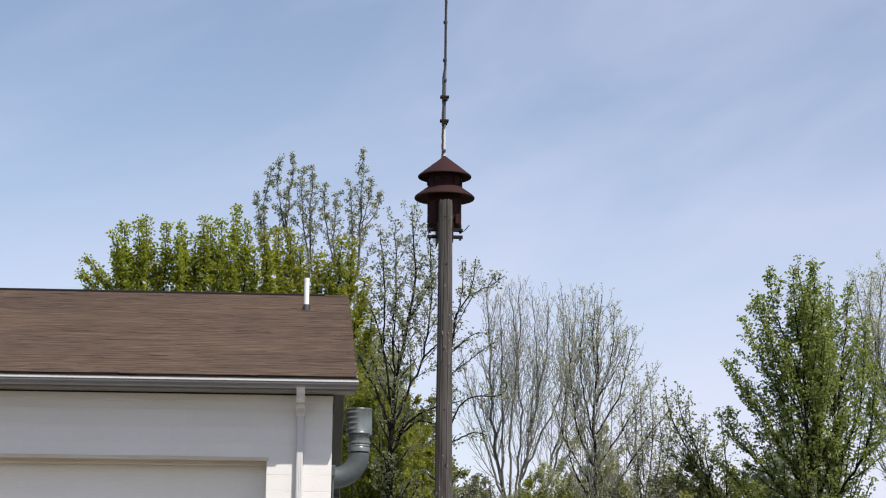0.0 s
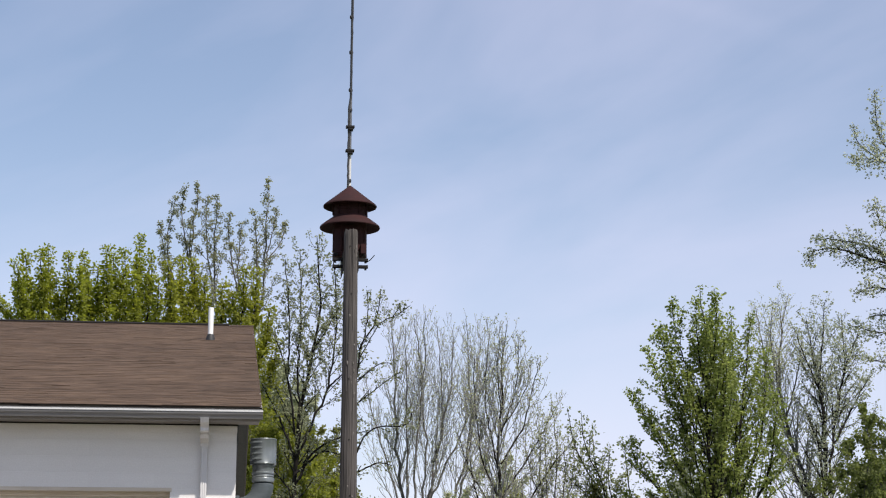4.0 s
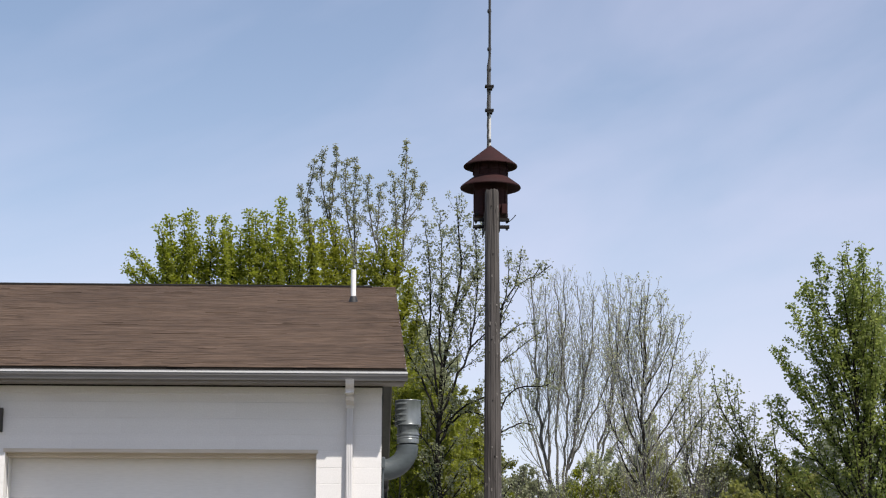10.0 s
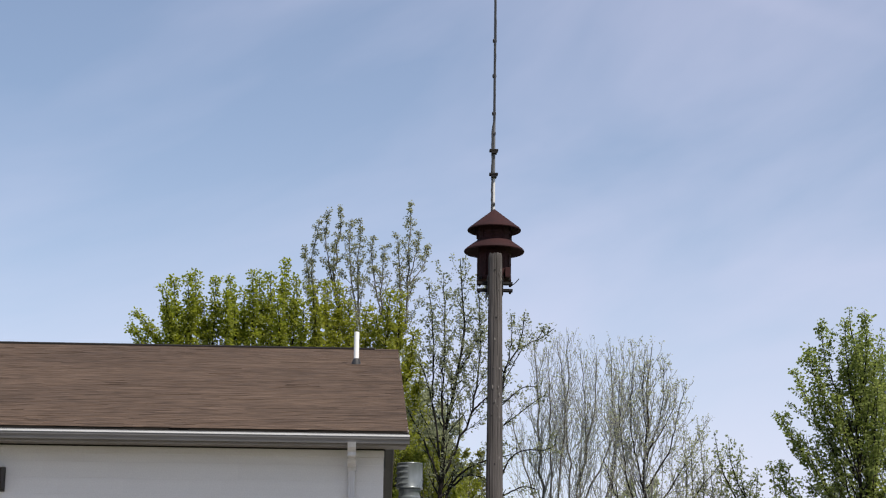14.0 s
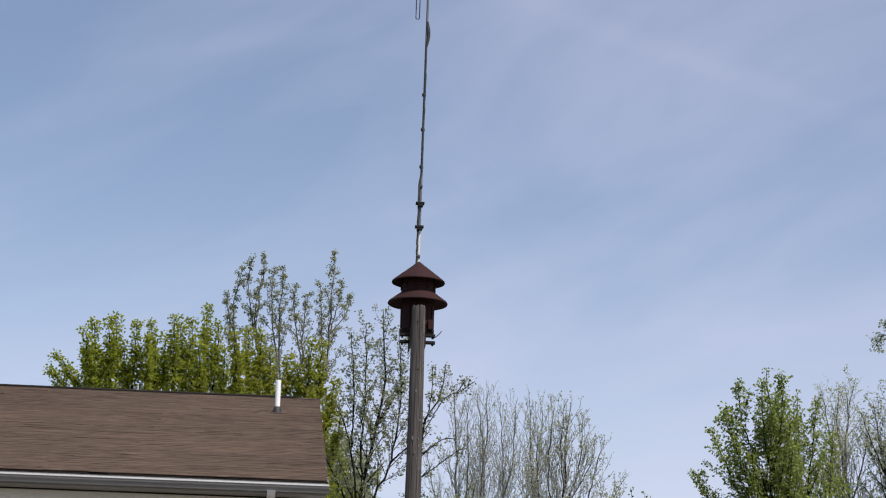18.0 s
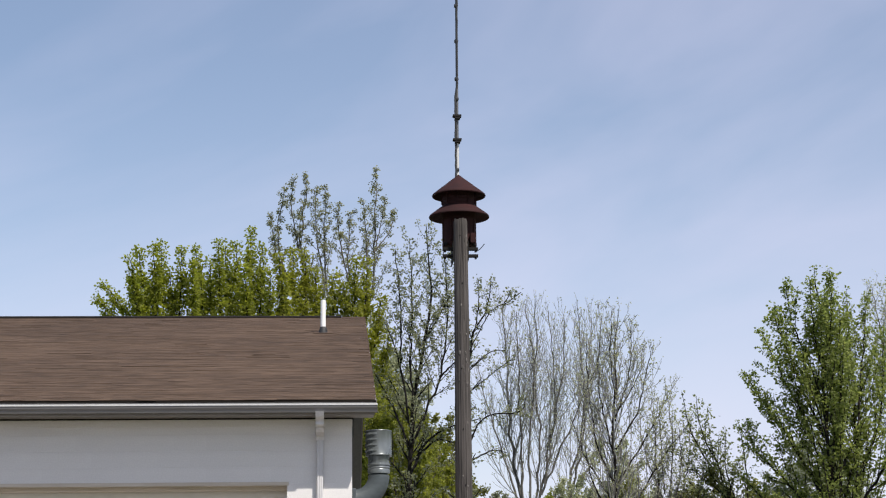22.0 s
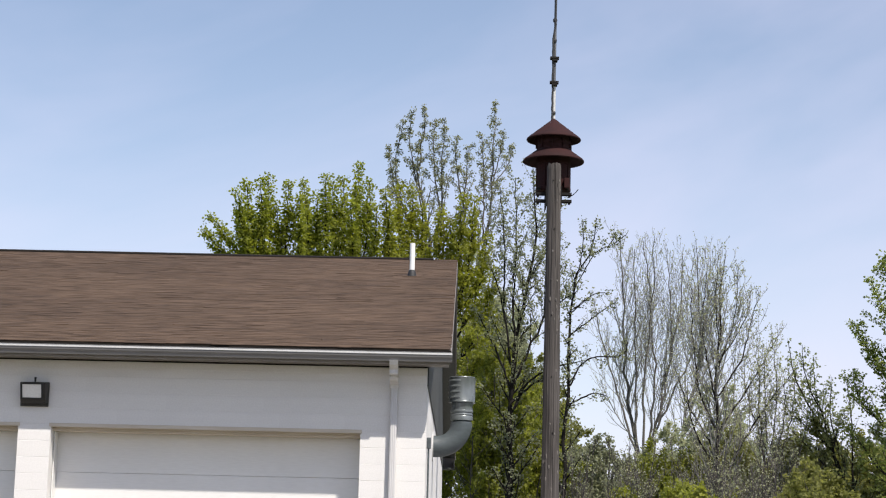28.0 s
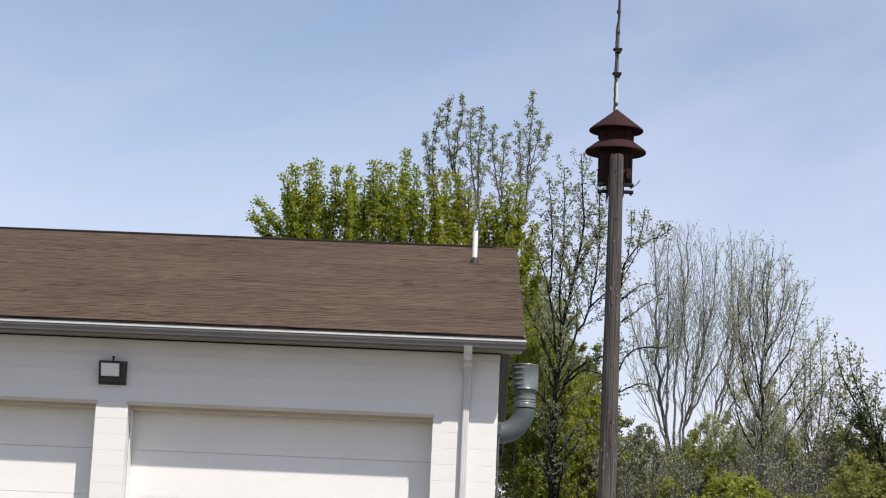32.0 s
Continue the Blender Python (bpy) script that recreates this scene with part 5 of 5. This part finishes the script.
grown("maple_tree", "green young maple tree with upswept leafy branches", 47, [(12.8, -0.2), (12.95, 3.5)],
      [[(12.93, 0.47), (12.85, 5.73), (12.80, 8.44), (12.70, 11.36)], [(13.15, 0.47), (13.55, 5.73), (13.55, 10.72)], [(12.91, 5.13), (12.15, 7.23), (11.05, 9.62)], [(12.87, 6.33), (12.18, 7.98), (11.7, 9.35), (11.44, 10.12)], [(12.88, 7.23), (12.36, 8.74), (11.98, 9.97), (11.91, 10.92)], [(12.94, 4.39), (11.97, 6.32), (11.03, 7.7), (10.68, 8.43)], [(12.88, 7.83), (12.62, 9.36), (12.55, 11.05)], [(12.99, 3.66), (11.92, 5.13), (10.83, 6.32), (10.66, 7.14)], [(12.84, 8.44), (13.1, 9.82), (13.11, 11.28)], [(13.56, 6.33), (14.13, 10.52)], [(13.52, 5.43), (14.28, 7.24), (14.52, 9.68)], [(13.4, 4.54), (14.38, 6.03), (14.8, 8.45)], [(13.03, 2.78), (11.59, 4.24), (10.41, 5.69)], [(13.0, 4.0), (13.2, 7.0), (13.33, 10.2)], [(12.9, 5.0), (13.02, 8.0), (12.98, 10.6)]],
      BARK_DARK, LEAF_RIGHT, 51, r0=0.095, deep=2.0, stem_tip=0.006, trim=0.12, stem_nodes=0.3, limb=dict(gap=0.19, lo=0.12, hi=0.93, angle=27, length=2.3, tip=0.22, rise=0.6, ratio=0.45, wiggle=0.006), shoot=dict(gap=0.36, lo=0.15, angle=32, length=0.5, tip=0.14, rise=0.7, k=5, least=0.003, wiggle=0.006), tuft=(0.145, 9, 0.085, 0.042, 0.02, 0.1))
grown("bare_tree", "grey tree with sparse pale buds behind the maple", 58, [(19.5, -0.2), (19.35, 3.4)],
      [[(19.36, 3.31), (19.16, 6.44), (18.66, 8.12), (18.27, 10.01), (18.42, 11.74), (18.82, 13.58)], [(18.62, 8.12), (17.91, 10.58), (17.57, 13.08)], [(18.27, 10.01), (18.07, 11.73), (18.21, 13.13)], [(18.49, 11.93), (18.39, 12.9), (17.89, 13.09)], [(19.3, 6.07), (18.5, 7.55), (17.49, 9.05)], [(18.5, 9.06), (18.96, 10.59), (19.22, 11.95)]],
      BARK_GREY, LEAF_PALE, 61, r0=0.12, deep=1.2, stem_tip=0.007, trim=0.3, twig_bark=BARK_TWIG, group=BG, limb=dict(gap=0.14, lo=0.15, angle=34, length=2.0, tip=0.4, rise=0.6, ratio=0.45, least=0.006, wiggle=0.012), shoot=dict(gap=0.2, lo=0.2, angle=36, length=0.7, tip=0.3, rise=0.7, k=5, least=0.0045, wiggle=0.015), twig=dict(gap=0.3, lo=0.2, angle=36, length=0.3, tip=0.15, rise=0.7, k=4, least=0.004), tuft=(0.26, 2, 0.075, 0.04, 0.04, 0.1))
grown("budding_tree", "pale budding tree with forked dark stems", 57, [(19.2, -0.2), (19.25, 3.4)],
      [[(19.25, 3.28), (19.4, 6.36), (19.43, 8.95), (19.19, 10.83), (18.96, 12.57)], [(19.41, 8.95), (19.43, 10.83), (19.73, 13.17)], [(19.49, 6.54), (19.84, 8.96), (20.23, 10.66), (20.21, 12.56)], [(19.89, 9.33), (20.36, 10.85), (21.02, 12.39)], [(19.34, 9.89), (18.82, 11.2), (18.52, 12.14)], [(19.46, 7.46), (18.91, 8.94), (18.38, 9.87)], [(19.63, 7.84), (20.47, 9.34), (21.12, 10.48)]],
      BARK_BLACK, LEAF_GREY, 62, r0=0.12, deep=1.4, stem_tip=0.009, trim=0.25, twig_bark=BARK_DARK, limb=dict(gap=0.16, lo=0.15, angle=36, length=1.9, tip=0.35, rise=0.6, ratio=0.45, least=0.006), shoot=dict(gap=0.23, lo=0.2, angle=40, length=0.6, tip=0.25, rise=0.7, k=5, least=0.0045), tuft=(0.2, 5, 0.085, 0.045, 0.035, 0.2))
grown("flowering_tree", "large tree with pale blossoming leaves on drooping dark limbs", 40, [(18.6, -0.2), (18.4, 3.5), (18.25, 6.1)],
      [[(18.27, 6.02), (17.11, 9.21), (15.78, 10.27), (14.9, 10.59), (13.74, 10.77), (13.27, 10.24)], [(16.05, 10.14), (15.12, 10.8), (14.16, 10.98), (13.57, 11.01)], [(17.11, 9.21), (16.11, 11.1), (15.29, 11.36), (15.12, 12.12)], [(17.89, 8.42), (17.04, 12.38), (15.93, 12.77), (15.1, 13.02), (14.56, 12.94)], [(16.21, 12.71), (15.41, 13.45), (15.27, 14.87)], [(15.38, 12.96), (14.84, 13.37), (14.66, 13.92)], [(17.82, 7.34), (16.38, 8.66), (15.15, 8.79), (14.26, 8.95)], [(17.32, 8.14), (16.29, 9.47), (15.21, 9.85), (14.37, 9.67)], [(16.24, 8.65), (15.31, 9.17), (14.76, 9.16)], [(17.54, 7.34), (16.19, 7.85), (15.11, 8.1), (14.57, 8.22)], [(17.73, 8.14), (18.1, 11.43), (17.49, 14.95)]],
      BARK_DARK, LEAF_GREY, 71, r0=0.12, deep=0.8, stem_tip=0.006, trim=0.15, stem_nodes=0.45, limb=dict(gap=0.085, lo=0.25, angle=46, length=0.9, tip=0.2, rise=0.5, ratio=0.4, least=0.005), shoot=dict(gap=0.12, lo=0.2, angle=46, length=0.34, tip=0.14, rise=0.5, k=5, least=0.0035), tuft=(0.13, 5, 0.07, 0.035, 0.03, 0.2))

for x, y, h, k in ((4.4, 49, 6.0, 0), (6.2, 49.5, 6.2, 1), (7.9, 49, 6.4, 2), (9.6, 50, 6.0, 3), (7.2, 46.5, 5.2, 4), (8.6, 45.5, 5.4, 5)):
    bush("bare_shrub", "low grey leafless shrub among the bare trees", (x, y), [(x + d, 0.86 * h * (1 - 0.08 * d * d)) for d in (-1.4, -0.9, -0.4, 0.1, 0.6, 1.1, 1.5)], 1.8, 0.045, 80 + k,
         BARK_GREY, LEAF_PALE, fill=6, spread=0.8, subs=12, sub_len=0.26, sub_rise=0.8, twigs=7, twig_len=0.5, leaves=1, nodes=2, leaf_size=0.06, low=0.2, stems=3, lean=1.6, lowest=0.2, wig=0.03, wobble=0.03, out=0.6, twig_r=0.005, group="bare shrubs")

SG = "undergrowth shrubs"
shrub = dict(fill=16, spread=1.6, subs=15, sub_len=0.30, sub_rise=0.8, twigs=8, twig_len=0.5, leaves=16, leaf_size=0.10, low=0.1, group=SG, stems=3, lean=2.0)
for k, (x, y, w, h, leaf, lab) in enumerate((
        (0.9, 56, 1.7, 8.6, LEAF_SHRUB, "yellow-green shrub beside the gable wall"), (2.7, 58, 1.4, 7.6, LEAF_SHRUB, "yellow-green shrub behind the pole"),
        (0.9, 64, 1.5, 12.2, LEAF_PALE, "pale blossoming shrub behind the roof corner"), (2.3, 65, 1.2, 11.0, LEAF_PALE, "pale blossoming shrub behind the dark-limbed tree"), (4.3, 57, 1.3, 5.4, LEAF_YOUNG, "grey-green shrub at the wood's edge"),
        (6.2, 50, 1.5, 4.6, LEAF_SHRUB, "bright green shrub under the bare trees"), (5.75, 42.3, 0.9, 3.25, LEAF_SHRUB, "yellow-green shrub in front of the bare trees"), (7.6, 42.8, 1.2, 3.0, LEAF_OLIVE, "olive shrub in front of the bare trees"), (8.9, 43, 1.1, 4.0, LEAF_OLIVE, "olive shrub beside the budding tree"),
        (9.9, 52, 1.4, 5.3, LEAF_OLIVE, "olive-brown shrub beside the maple"), (12.0, 53, 1.6, 5.6, LEAF_OLIVE, "olive shrub under the maple"),
        (15.0, 54, 1.8, 4.0, LEAF_OLIVE, "olive shrub behind the maple"), (17.9, 48, 1.1, 7.3, LEAF_DARK, "dark green dense shrub under the flowering tree"),
        (20.5, 52, 1.8, 7.5, LEAF_OLIVE, "olive shrub at the wood's edge"), (5.6, 64, 2.6, 5.8, LEAF_YOUNG, "grey-green thicket behind the bare trees"),
        (9.2, 66, 2.6, 7.6, LEAF_PALE, "pale thicket behind the budding tree"), (3.0, 63, 2.2, 8.4, LEAF_OLIVE, "olive thicket behind the pole"), (17.4, 66, 2.6, 8.6, LEAF_GREY, "pale grey-green thicket behind the grey trees"),
        (8.3, 54, 1.6, 5.5, LEAF_OLIVE, "olive-brown shrub among the bare trees"), (12.8, 64, 2.6, 5.6, LEAF_OLIVE, "olive thicket behind the maple"))):
    rr = random.Random(100 + k)
    tp = [(x + w * f, h * (1 - 0.35 * f * f) * rr.uniform(0.95, 1.12)) for f in (-1.0, -0.7, -0.45, -0.2, 0.05, 0.3, 0.55, 0.8, 1.0)]
    bush("shrub", lab, (x, y), tp, h * 0.35, 0.07, 200 + k, BARK_GREY, leaf, **shrub)


# ---------------------------------------------------------------- wall blocks, last
def block_mesh(w):
    bm = box(-w / 2 + 0.0002, w / 2 - 0.0002, 0.0, 0.03, 0.0016, BH - 0.0016, 0.0)
    es = [e for e in bm.edges if all(v.co.y < 0.001 for v in e.verts) and abs(e.verts[0].co.z - e.verts[1].co.z) < 1e-5]
    bmesh.ops.bevel(bm, geom=es, offset=0.0020, segments=1, affect="EDGES")
    me = bpy.data.meshes.new("block")
    bmesh.ops.recalc_face_normals(bm, faces=bm.faces)
    bm.to_mesh(me)
    bm.free()
    me.materials.append(PAINT)
    return me


BLOCKS = {}


def lay(x0, x1, z, shift, rng, onto):
    """One course of blocks from x1 leftwards to x0."""
    x = x1
    first = BL / 2 if shift else BL
    while x > x0 + 0.02:
        w = min(first, x - x0)
        first = BL
        key = round(w, 3)
        me = BLOCKS.setdefault(key, block_mesh(w))
        link("block", me, onto, at=Matrix.Translation((x - w / 2 - WX, rng.uniform(-0.0006, 0.0006), z)))
        x -= w


rb = random.Random(4)
for c in range(17):
    lay(D1R, WX, c * BH + LIFT, c % 2, rb, corner_pier)
    lay(D2R, D1L, c * BH + LIFT, c % 2, rb, mid_pier)
for c in range(17, 20):
    lay(WX - 19 * BL, WX, c * BH + LIFT, c % 2, rb, header)
